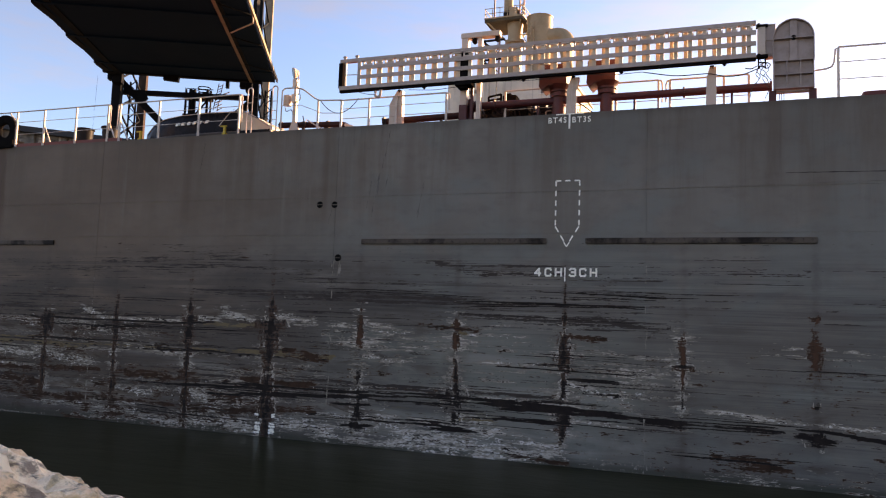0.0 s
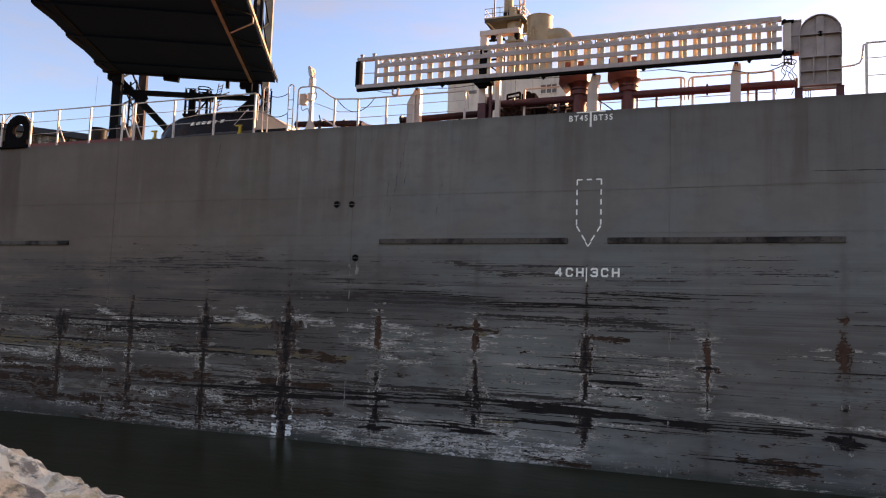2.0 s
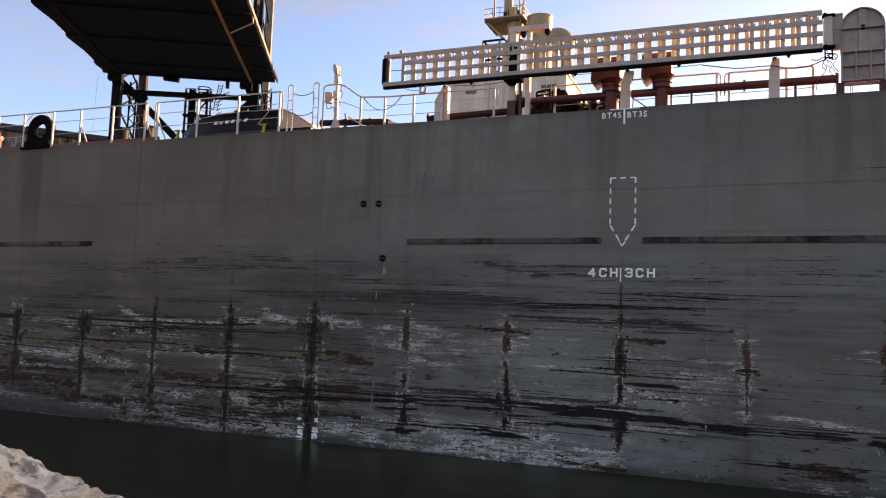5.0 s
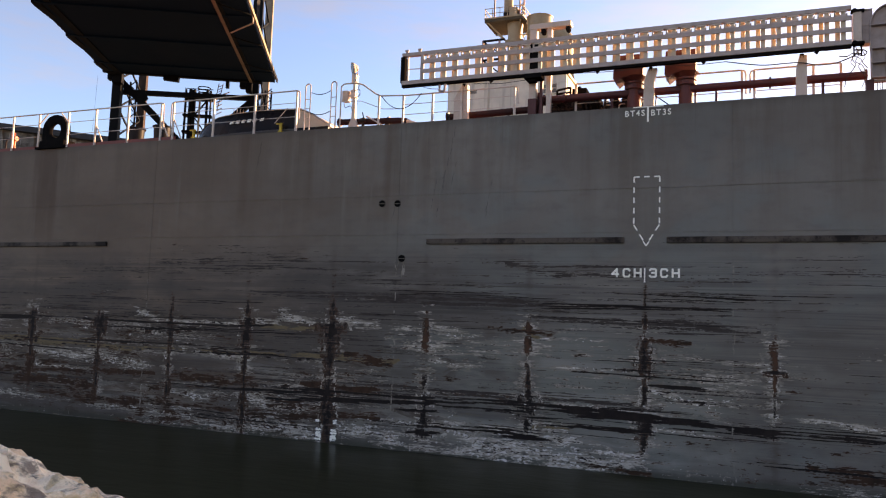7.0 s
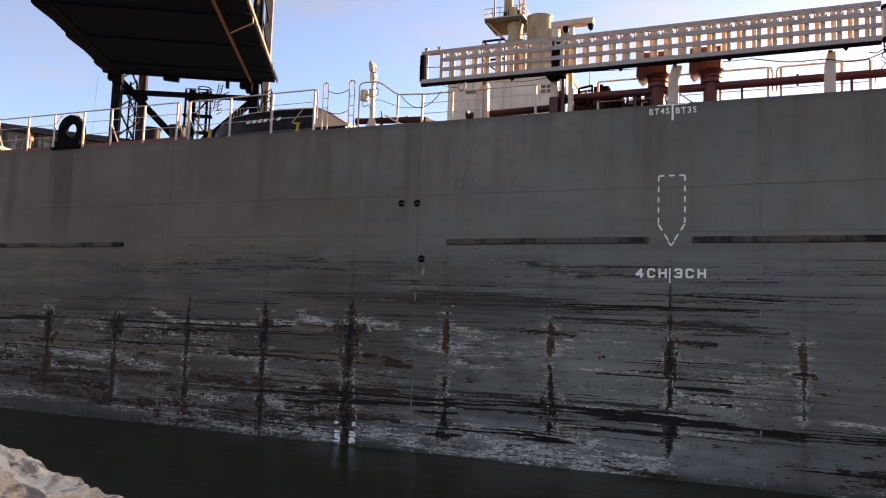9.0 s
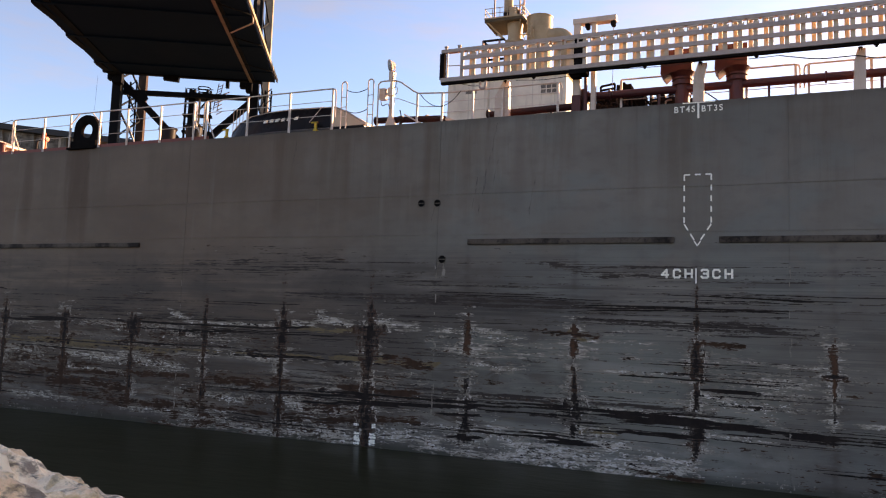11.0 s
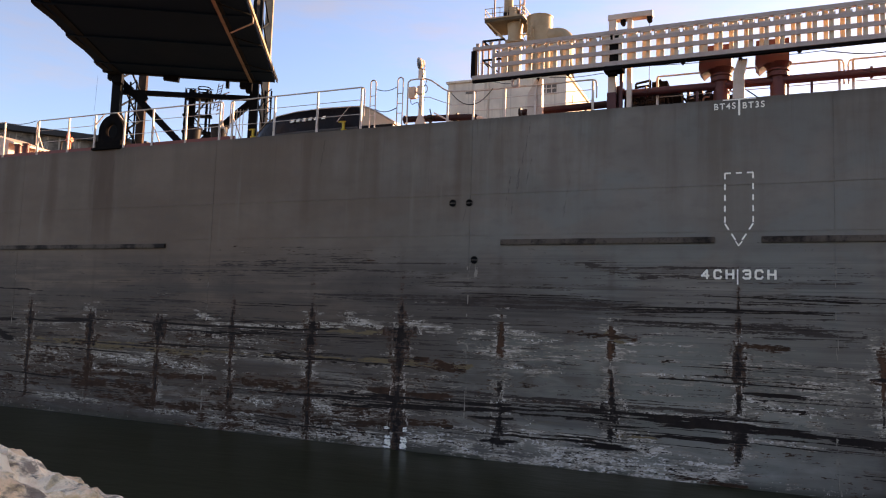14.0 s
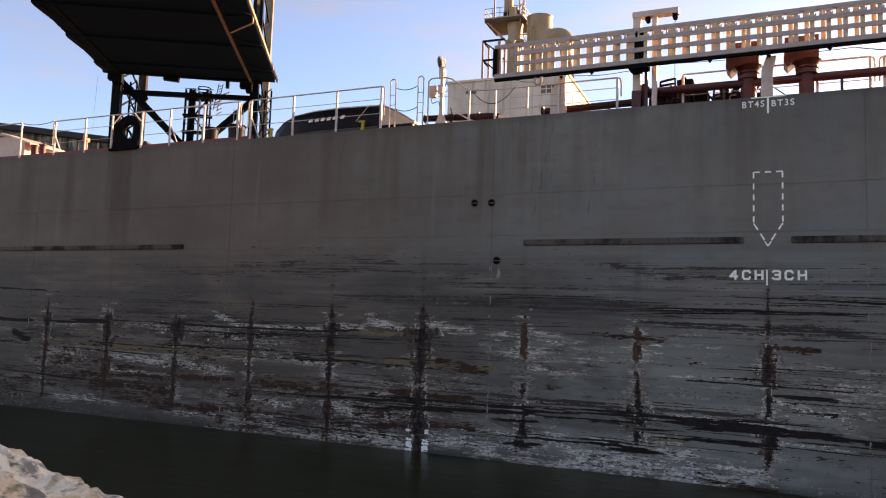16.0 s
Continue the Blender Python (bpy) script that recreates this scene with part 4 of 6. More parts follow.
def rail_run(posts, z_top, z_base=DECK, y=0.05, mids=(0.36, 0.70), stay=(), left_end="open", right_end="open", r=0.024, gap=None):
    """One run of guard rail: posts at these x, a top pipe, thin middle rods."""
    run = empty_part("guard_rail")
    x0, x1 = posts[0], posts[-1]
    bm = bmesh.new()
    pts = []
    if left_end == "bent":
        pts += [(x0 - 0.1, y, z_base + 0.4), (x0 - 0.1, y, z_top - 0.12), (x0 - 0.07, y, z_top - 0.03), (x0 + 0.02, y, z_top)]
    else:
        pts += [(x0, y, z_top)]
    if right_end == "bent":
        pts += [(x1 - 0.02, y, z_top), (x1 + 0.07, y, z_top - 0.03), (x1 + 0.1, y, z_top - 0.12), (x1 + 0.1, y, z_base + 0.4)]
    else:
        pts += [(x1, y, z_top)]
    tube(bm, pts, r)
    part("top_pipe", bm, RAIL, run)
    for f in mids:
        bm = bmesh.new()
        for a, b in ((x0, x1),) if gap is None else ((x0, gap[0]), (gap[1], x1)):
            rod(bm, (a, y, z_base + (z_top - z_base) * f), (b, y, z_base + (z_top - z_base) * f), 0.011, n=6)
        part("middle_rod", bm, RAIL, run)
    for i, x in enumerate(posts):
        bm = bmesh.new()
        box(bm, (x - 0.03, y - 0.026, z_base), (x + 0.03, y + 0.026, z_top - 0.02), bevel=0.005)
        if i in stay:
            bar(bm, (x, y + 0.02, z_base + 0.75), (x + 0.30, y + 0.12, z_base), 0.04, 0.03)
        part("post", bm, RAIL, run)
    return run


def empty_part(name, label=""):
    ob = new(name)
    ob.empty_display_size = 0.2
    ob.parent = ship
    if label:
        ob["label"] = label
    return ob


def rails():
    rail_run([-36.5, -34.4, -32.3, -29.1], 10.80, left_end="bent")
    bm = bmesh.new()
    tube(bm, [(-29.1 + 1.75 * i / 8, 0.05, 10.79 - 0.05 * (i / 8) - 0.10 * (1 - (i / 4 - 1) ** 2)) for i in range(9)], 0.012, 6)
    part("gap_rope", bm, CABLE, ship, "slack rope across the rail gap")
    rail_run([-27.23, -25.63, -24.3, -22.86, -21.55, -20.06, -18.62], 10.72, stay=(0, 4, 6), left_end="bent", right_end="bent", gap=(-24.3, -22.86))
    rail_run([-18.10, -16.43, -14.81, -13.24], 10.71, stay=(0,), left_end="bent", right_end="bent")
    rail_run([-9.65, -8.70, -7.8, -6.2], 10.32, y=0.25, right_end="bent")
    rail_run([-4.6, -2.9, -1.4, -0.25], 10.44, y=0.9, mids=(0.45,), right_end="bent")
    rail_run([0.05, 1.43, 2.05], 10.42, y=0.9, mids=(0.45,), left_end="bent")
    rail_run([4.06, 6.2, 8.3, 10.4], 10.67)
    bm = bmesh.new()
    tube(bm, [(4.1, 0.05, 10.67), (4.0, 0.05, 10.62), (3.97, 0.05, 10.3), (3.92, 0.07, 10.2), (3.8, 0.1, 10.16), (3.55, 0.14, 10.15)], 0.022)
    part("rail_link", bm, RAIL, ship, "bent rail joining the ladder end plate")
    bm = bmesh.new()
    box(bm, (4.65, 0.5, DECK + 0.006), (7.2, 1.8, 9.68), bevel=0.12)
    part("hatch_hood", bm, REDOXIDE, ship, "low red rounded hatch hood")
    for x0, x1 in ((-24.28, -23.9), (-22.88, -23.25)):
        bm = bmesh.new()
        bar(bm, (x0, 0.05, 10.35), (x1, 0.05, 10.70), 0.03, 0.03)
        part("rail_stay", bm, RAIL, ship, "cream diagonal rail stay above the chock")
    # hoop handles either side of the boarding gap
    for x in (-12.85, -11.93):
        bm = bmesh.new()
        tube(bm, [(x - 0.09, 0.05, DECK), (x - 0.09, 0.05, 10.8)] + arc((x, 0.05, 10.8), 0.09, 180, 0, 6)[1:] + [(x + 0.09, 0.05, DECK)], 0.022)
        for z in (9.8, 10.1, 10.4):
            rod(bm, (x - 0.09, 0.05, z), (x + 0.09, 0.05, z), 0.012, n=6)
        part("gate_hoop", bm, RAIL, ship, "cream painted hoop handle beside the boarding gap")
    for z in (10.62, 9.98):
        bm = bmesh.new()
        tube(bm, [(-12.76 + 0.74 * i / 8, 0.05, z - 0.10 * (1 - (i / 4 - 1) ** 2)) for i in range(9)], 0.012, 6)
        part("gap_rope", bm, CABLE, ship, "slack rope across the boarding gap")
    bm = bmesh.new()
    tube(bm, [(-10.35 + 1.3 * i / 10, 0.2, 10.33 - 0.42 * (1 - (i / 5 - 1) ** 2)) for i in range(11)], 0.012, 6)
    part("slack_cable", bm, CABLE, ship, "slack cable under the ladder")
    # bent rail that drops from the boarding gap to the lower run
    run = empty_part("bent_rail")
    bm = bmesh.new()
    tube(bm, [(-11.7, 0.1, DECK), (-11.7, 0.1, 10.72), (-11.62, 0.1, 10.79), (-11.5, 0.1, 10.8), (-11.15, 0.1, 10.79), (-10.95, 0.12, 10.72),
              (-10.55, 0.16, 10.43), (-10.4, 0.2, 10.36), (-9.65, 0.25, 10.33)], 0.024)
    part("top_pipe", bm, RAIL, run)
    bm = bmesh.new()
    tube(bm, [(-11.7, 0.1, 10.25), (-11.0, 0.1, 10.22), (-10.3, 0.2, 9.95), (-9.65, 0.25, 9.92)], 0.011, 6)
    part("middle_rod", bm, RAIL, run)
    bm = bmesh.new()
    box(bm, (-10.46, 0.17, DECK), (-10.40, 0.2, 10.36))
    part("post", bm, RAIL, run)


rails()


def gangway():
    """Accommodation ladder stowed on its edge outside the rail."""
    g = empty_part("gangway_ladder", "grey alloy accommodation ladder stowed on edge")
    x0, x1, y, zb, zt = -9.62, 2.20, -0.02, 10.56, 11.52

    def beam(name, z0, z1, y0, y1, mat, a=x0, b=x1, bevel=0.008):
        bm = bmesh.new()
        box(bm, (a, y0, z0), (b, y1, z1), bevel=bevel)
        return part(name, bm, mat, g)

    beam("upper_stringer", zt - 0.10, zt, y, y + 0.14, GREYLADDER)
    beam("lower_stringer", zb, zb + 0.12, y, y + 0.14, GREYLADDER)
    beam("bottom_channel", zb - 0.065, zb, y + 0.03, y + 0.15, RUBBER)
    beam("folded_handrail", 11.135, 11.255, y - 0.045, y - 0.010, GREYLADDER, x0 + 0.64, x1, 0.015)
    beam("folded_handrail", 10.850, 10.970, y - 0.045, y - 0.010, GREYLADDER, x0 + 0.64, x1, 0.015)
    # each tread is a pair of ribbed slats seen on edge
    for i in range(31):
        x = -8.68 + i * 0.355
        bm = bmesh.new()
        for dx, dy in ((-0.057, 0.06), (0.057, -0.06)):
            box(bm, (x + dx - 0.053, y + 0.10 + dy - 0.022, zb + 0.12), (x + dx + 0.053, y + 0.10 + dy + 0.022, zt - 0.1), bevel=0.012)
        part("tread", bm, TREAD, g)
        # folded stanchion socket under the upper stringer
        bm = bmesh.new()
        for q in ((-0.145, 0.705, 0.145, 0.740), (-0.145, 0.815, 0.145, 0.85), (-0.145, 0.705, -0.105, 0.85), (0.115, 0.705, 0.145, 0.78)):
            box(bm, (x + q[0], y - 0.012, zb + q[1]), (x + q[2], y + 0.03, zb + q[3]), bevel=0.004)
        part("rail_socket", bm, CREAM, g)
    bm = bmesh.new()
    box(bm, (x0 - 0.05, y + 0.02, zb + 0.08), (x0 + 0.09, y + 0.20, zt - 0.10), bevel=0.02)
    part("end_board", bm, RUBBER, g, "black end board")
    for x in (-9.49, -9.08):
        bm = bmesh.new()
        rod(bm, (x, y + 0.07, zt), (x, y + 0.07, zt + 0.07), 0.045, n=12)
        rod(bm, (x, y + 0.07, zt + 0.07), (x, y + 0.07, zt + 0.10), 0.062, n=12)
        part("bollard_pin", bm, GREYLADDER, g)
    for a, b in ((-9.44, -9.40), (-9.02, -8.92)):
        bm = bmesh.new()
        box(bm, (a, y, zb + 0.12), (b, y + 0.05, zt - 0.1), bevel=0.006)
        part("end_post", bm, GREYLADDER, g)
    bm = bmesh.new()
    rod(bm, (-9.40, y + 0.03, 11.03), (-9.0, y + 0.03, 11.01), 0.014, n=8)
    part("tie_rod", bm, GREYLADDER, g)
    bm = bmesh.new()
    tube(bm, [(-8.42, 0.06, 10.60), (-8.42, 0.06, 10.42)] + arc((-8.34, 0.06, 10.37), 0.085, 180, 360, 8) + [(-8.25, 0.06, 10.45), (-8.22, 0.06, 10.60)], 0.042)
    part("hook", bm, GREYLADDER, g, "grey hanging loop")
    bm = bmesh.new()
    box(bm, (-5.86, -0.05, 10.42), (-5.36, 0.34, 10.56), bevel=0.03)
    box(bm, (-5.72, 0.0, 10.56), (-5.46, 0.045, 11.40), bevel=0.01)
    box(bm, (-5.80, 0.06, 10.36), (-5.55, 0.30, 10.44), bevel=0.02)
    part("lashing_clamp", bm, RUBBER, g, "black lashing clamp")
    for x in (-6.9, -3.9, -1.2, 1.4):
        bm = bmesh.new()
        box(bm, (x, 0.02, 10.46), (x + 0.10, 0.12, 10.50), bevel=0.008)
        rod(bm, (x + 0.05, 0.07, 10.42), (x + 0.05, 0.07, 10.47), 0.03, n=10)
        part("keel_bolt", bm, RUBBER, g)
    # swivel end plate with a rounded head and ribs
    head = bmesh.new()
    pts = [(2.60, 0.1, 9.70), (3.53, 0.1, 9.70), (3.53, 0.1, 11.015)] + arc((3.065, 0.1, 11.015), 0.465, 0, 180, 16)[1:]
    extrude_outline(head, pts, (0, 0.06, 0))
    part("end_plate", head, ENDPLATE, g, "grey steel end plate with a rounded head")
    for p, q in (((2.60, 10.42), (3.53, 10.42)), ((2.60, 10.07), (3.53, 10.07)), ((2.61, 10.99), (3.52, 10.99)), ((2.91, 9.73), (2.91, 10.42)), ((3.22, 9.73), (3.22, 10.42)),
                 ((2.615, 9.73), (2.615, 10.42)), ((3.515, 9.73), (3.515, 10.42)), ((2.60, 9.715), (3.53, 9.715))):
        bm = bmesh.new()
        bar(bm, (p[0], 0.045, p[1]), (q[0], 0.045, q[1]), 0.13, 0.024, up=(1, 0, 0) if p[0] == q[0] else (0, 0, 1))
        part("rib", bm, ENDPLATE, g)
    bm = bmesh.new()
    rim = [(3.54, 0.0, 10.40), (3.54, 0.0, 11.015)] + arc((3.065, 0.0, 11.015), 0.475, 0, 180, 20)[1:] + [(2.59, 0.0, 10.40), (2.612, 0.0, 10.40)]
    extrude_outline(bm, rim + arc((3.065, 0.0, 11.015), 0.453, 180, 0, 20) + [(3.518, 0.0, 10.40)], (0, 0.155, 0))
    part("rim", bm, ENDPLATE, g)
    bm = bmesh.new()
    box(bm, (2.98, 0.045, 10.44), (3.15, 0.11, 11.46))
    part("strap", bm, ENDPLATE, g)
    bm = bmesh.new()
    rod(bm, (3.065, 0.0, 11.00), (3.065, 0.12, 11.00), 0.06, n=14)
    rod(bm, (3.065, -0.02, 11.00), (3.065, 0.01, 11.00), 0.03, n=8)
    part("pivot_bolt", bm, RUBBER, g)
    bm = bmesh.new()
    box(bm, (2.24, 0.04, 10.64), (2.42, 0.4, 11.36), bevel=0.01)
    part("hinge_box", bm, CREAM, g)
    for z in (10.60, 11.39):
        bm = bmesh.new()
        box(bm, (2.20, 0.02, z - 0.03), (2.48, 0.2, z + 0.03), bevel=0.01)
        rod(bm, (2.26, -0.01, z), (2.26, 0.06, z), 0.05, n=10)
        part("hinge_pin", bm, RUBBER, g)
    bm = bmesh.new()
    box(bm, (2.42, 0.12, 10.60), (2.66, 0.4, 11.44), bevel=0.01)
    for z in (10.66, 11.02, 11.40):
        box(bm, (2.42, 0.10, z), (2.64, 0.13, z + 0.03))
    part("hinge_plate", bm, ENDPLATE, g)
    for x in (2.50, 3.42):
        bm = bmesh.new()
        box(bm, (x, 0.1, DECK), (x + 0.17, 0.3, 9.70), bevel=0.01)
        part("foot", bm, REDOXIDE, g)
    bm = bmesh.new()
    box(bm, (2.50, 0.14, 9.64), (3.60, 0.26, 9.695), bevel=0.01)
    part("sill", bm, ENDPLATE, g)
    for x in (2.75, 2.80, 2.85):
        bm = bmesh.new()
        rod(bm, (x, 0.2, DECK), (x, 0.2, 9.66), 0.009, n=6)
        part("wire", bm, CABLE, g)
    # loose cables and the tangle by the end plate
    def loose_cable(*pts):
        bm = bmesh.new()
        tube(bm, smooth_path(pts), 0.013 if len(pts) > 6 else 0.009, 6)
        part("loose_cable", bm, CABLE, g)

    loose_cable((-0.6, 0.25, 10.48), (0.2, 0.25, 10.32), (0.8, 0.25, 10.31), (1.1, 0.25, 10.30), (1.5, 0.25, 10.20), (1.9, 0.25, 10.22), (2.3, 0.2, 10.35))
    loose_cable((2.28, 0.2, 10.6), (2.36, 0.15, 10.36), (2.30, 0.2, 10.2), (2.44, 0.2, 10.08), (2.52, 0.25, 9.9))
    loose_cable((2.4, 0.2, 10.55), (2.5, 0.2, 10.3), (2.44, 0.2, 10.18), (2.56, 0.25, 10.02))
    loose_cable((2.3, 0.2, 10.4), (2.2, 0.25, 10.2), (2.27, 0.2, 10.05), (2.12, 0.25, 9.86), (2.06, 0.25, 9.6))
    loose_cable((2.36, 0.18, 10.42), (2.22, 0.2, 10.28), (2.3, 0.2, 10.12), (2.2, 0.25, 9.95))
    loose_cable((-4.6, 0.1, 10.49), (-3.4, 0.1, 10.45), (-2.2, 0.1, 10.49), (-1.4, 0.14, 10.44), (-0.6, 0.22, 10.48))
    loose_cable((1.95, 0.2, 10.36), (2.1, 0.15, 10.32), (2.26, 0.2, 10.4), (2.45, 0.2, 10.32), (2.54, 0.2, 10.40), (2.44, 0.2, 10.47), (2.3, 0.2, 10.42))
    loose_cable((2.26, 0.2, 10.34), (2.42, 0.2, 10.22), (2.36, 0.2, 10.05), (2.50, 0.22, 9.8), (2.42, 0.22, 9.55))
    loose_cable((-7.4, 0.2, 10.48), (-6.6, 0.2, 10.42), (-5.8, 0.2, 10.46))
    loose_cable((-9.0, 0.15, 10.50), (-8.7, 0.15, 10.42), (-8.45, 0.15, 10.40))
    bm = bmesh.new()
    for x in (2.26, 2.42):
        bar(bm, (x, 0.15, 10.30), (x, 0.15, 10.62), 0.03, 0.03)
    for z in (10.36, 10.46, 10.56):
        bar(bm, (2.26, 0.15, z), (2.42, 0.15, z), 0.025, 0.025)
    part("hinge_bracket", bm, RUBBER, g)
    # supports under the ladder
    for pts in ([(-8.05, DECK), (-7.63, DECK), (-7.64, 10.50), (-7.82, 10.50), (-8.05, 10.10)],
                [(-2.68, DECK), (-2.40, DECK), (-2.40, 10.15), (-2.33, 10.50), (-2.55, 10.50), (-2.66, 10.15)],
                [(0.99, DECK), (1.25, DECK), (1.25, 10.50), (1.08, 10.50), (1.01, 10.2)]):
        bm = bmesh.new()
        extrude_outline(bm, [(x, 0.3, z) for x, z in pts], (0, 0.18, 0))
        post = part("ladder_support", bm, CREAM, g, "cream painted steel support post")
        bm = bmesh.new()
        x = 0.5 * (pts[0][0] + pts[1][0])
        bar(bm, (x, 0.29, DECK), (x, 0.29, 10.08), 0.02, 0.03, up=(1, 0, 0))
        bar(bm, (x, 0.29, 10.08), (pts[-2][0] + 0.06, 0.29, 10.48), 0.02, 0.03, up=(1, 0, 0))
        part("stiffener", bm, CREAM, post)
        bm = bmesh.new()
        rod(bm, (pts[-2][0] + 0.06, 0.34, 10.44), (pts[-2][0] + 0.06, 0.34, 10.54), 0.055, n=10)
        part("clamp", bm, RUBBER, post)


gangway()


def davit():
    d = empty_part("davit", "cream hoisting davit with a short jib")
    bm = bmesh.new()
    box(bm, (-5.82, 0.35, 9.95), (-5.62, 0.55, 12.05), bevel=0.01)
    part("post", bm, CREAM, d)
    bm = bmesh.new()
    box(bm, (-5.84, 0.33, DECK), (-5.60, 0.57, 9.95), bevel=0.01)
    box(bm, (-5.52, 0.40, DECK), (-5.44, 0.50, 10.72), bevel=0.01)
    part("pedestal", bm, REDOXIDE, d, "rusty red davit pedestal")
    bm = bmesh.new()
    box(bm, (-5.33, 0.38, DECK), (-5.20, 0.52, 12.05), bevel=0.01)
    part("post", bm, CREAM, d)
    bm = bmesh.new()
    box(bm, (-5.84, 0.33, 11.95), (-4.66, 0.58, 12.10), bevel=0.01)
    part("jib", bm, CREAM, d)
    for x in (-5.45, -4.75):
        bm = bmesh.new()
        rod(bm, (x, 0.38, 11.86), (x, 0.52, 11.86), 0.06, n=14)
        box(bm, (x - 0.06, 0.37, 11.84), (x + 0.06, 0.53, 11.955), bevel=0.01)
        rod(bm, (x, 0.45, 11.96), (x, 0.45, 11.8), 0.04)
        part("sheave", bm, RUBBER, d)
    bm = bmesh.new()
    rod(bm, (-4.75, 0.45, 11.8), (-4.75, 0.45, 9.9), 0.008, n=6)
    part("fall_wire", bm, CABLE, d)


def deck_fittings():
    # long red deck pipe with flanges
    p = empty_part("deck_pipe", "red deck pipe coloured in its shaded tone")
    bm = bmesh.new()
    rod(bm, (-5.5, 0.75, 10.0), (2.60, 0.75, 10.0), 0.105, n=16)
    part("pipe", bm, PIPESHADE, p)
    for x in (-5.5, -4.9, 0.4, 2.55):
        bm = bmesh.new()
        rod(bm, (x, 0.75, 10.0), (x + 0.05, 0.75, 10.0), 0.15, n=16)
        part("flange", bm, PIPESHADE, p)
    bm = bmesh.new()
    box(bm, (-5.78, 0.62, DECK), (-5.55, 0.88, 10.2), bevel=0.01)
    part("end_post", bm, PIPESHADE, p)
    for x in (-3.6, -0.9, 1.6):
        bm = bmesh.new()
        box(bm, (x, 0.7, DECK), (x + 0.06, 0.8, 9.89))
        part("bracket", bm, PIPESHADE, p)
    p = empty_part("deck_pipe", "red deck pipe lying low on deck, coloured in its shaded tone")
    bm = bmesh.new()
    tube(bm, [(-12.05, 0.6, 9.756), (-11.2, 0.6, 9.722), (-9.95, 0.6, 9.67), (-9.72, 0.6, 9.645), (-9.58, 0.6, 9.57), (-9.50, 0.6, DECK)], 0.095, 14)
    part("pipe", bm, LOWPIPESHADE, p, smooth=True)
    bm = bmesh.new()
    rod(bm, (-8.30, 0.7, 9.69), (-5.8, 0.7, 9.74), 0.10, n=14)
    part("pipe", bm, LOWPIPESHADE, p, smooth=True)
    for x, z in ((-8.36, 9.69), (-12.02, 9.755), (-10.3, 9.69)):
        bm = bmesh.new()
        rod(bm, (x - 0.03, 0.65, z), (x + 0.03, 0.65, z), 0.135, n=14)
        part("flange", bm, MACHINE, p)
    for x in (-11.5, -10.4, -8.2, -6.5):
        bm = bmesh.new()
        box(bm, (x, 0.55, DECK), (x + 0.06, 0.75, 9.6))
        part("bracket", bm, LOWPIPESHADE, p)
    # valve lever and a pale stay beside the floodlight
    bm = bmesh.new()
    rod(bm, (-11.12, 0.5, DECK), (-11.10, 0.5, 9.80), 0.05, n=8)
    rod(bm, (-11.18, 0.48, 9.72), (-11.02, 0.48, 9.72), 0.08, n=10)
    bar(bm, (-11.10, 0.5, 9.80), (-11.14, 0.48, 9.98), 0.03, 0.03)
    part("valve", bm, MACHINE, ship, "small black deck valve with a lever")
    bm = bmesh.new()
    rod(bm, (-10.98, 0.45, 9.84), (-10.25, 0.40, DECK + 0.02), 0.022, n=8)
    box(bm, (-10.34, 0.34, DECK), (-10.16, 0.46, DECK + 0.05))
    part("pipe_stay", bm, RAIL, ship, "cream stay bar beside the valve")
    # elbow at the low pipe's end; the sun on it is put in as cream
    bm = bmesh.new()
    rod(bm, (-9.62, 0.50, 9.61), (-9.20, 0.40, DECK + 0.03), 0.05, 0.07, n=10)
    part("sunlit_elbow", bm, CREAM, ship, "elbow at the pipe's end, its sunlight painted as cream")
    # ventilators
    for x in (-2.98, -1.63):
        v = empty_part("ventilator", "red oxide painted deck ventilator with a hooded head")
        bm = bmesh.new()
        rod(bm, (x, 0.8, DECK), (x, 0.8, 10.15), 0.19, n=20)
        part("trunk", bm, REDOXIDE, v)
        bm = bmesh.new()
        rod(bm, (x, 0.8, 10.1), (x, 0.8, 10.2), 0.26, n=20)
        rod(bm, (x, 0.8, 10.24), (x, 0.8, 10.29), 0.27, n=20)
        rod(bm, (x, 0.8, 10.2), (x, 0.8, 10.3), 0.22, n=20)
        rod(bm, (x, 0.8, 10.29), (x, 0.8, 10.44), 0.22, 0.33, n=20)
        part("collar", bm, REDOXIDE, v)
        bm = bmesh.new()
        pts = [(x + 0.26, 0.5, 10.44), (x + 0.26, 0.5, 11.0), (x - 0.50, 0.5, 11.0), (x - 0.53, 0.5, 10.38), (x - 0.44, 0.5, 10.26), (x - 0.28, 0.5, 10.40)]
        extrude_outline(bm, pts, (0, 0.6, 0))
        part("hood", bm, REDOXIDE, v)
    # hydraulic winch
    for ox, seed in ((-0.75, 12), (0.90, 31)):
        w = empty_part("winch", "dark greasy mooring winch with pipes")
        w.location = (ox, 0, 0)
        rng = random.Random(seed)
        bm = bmesh.new()
        box(bm, (-5.0, 1.1, DECK), (-3.5, 2.0, 9.50), bevel=0.02)
        part("bedplate", bm, MACHINE, w)
        bm = bmesh.new()
        rod(bm, (-4.75, 1.5, 9.80), (-4.05, 1.5, 9.80), 0.22, n=18)
        for x in (-4.78, -4.05):
            rod(bm, (x, 1.5, 9.80), (x + 0.05, 1.5, 9.80), 0.34, n=20)
        part("drum", bm, MACHINE, w)
        bm = bmesh.new()
        box(bm, (-4.0, 1.2, 9.5), (-3.72, 1.7, 10.0), bevel=0.03)
        rod(bm, (-3.72, 1.45, 9.82), (-3.45, 1.45, 9.82), 0.12, n=14)
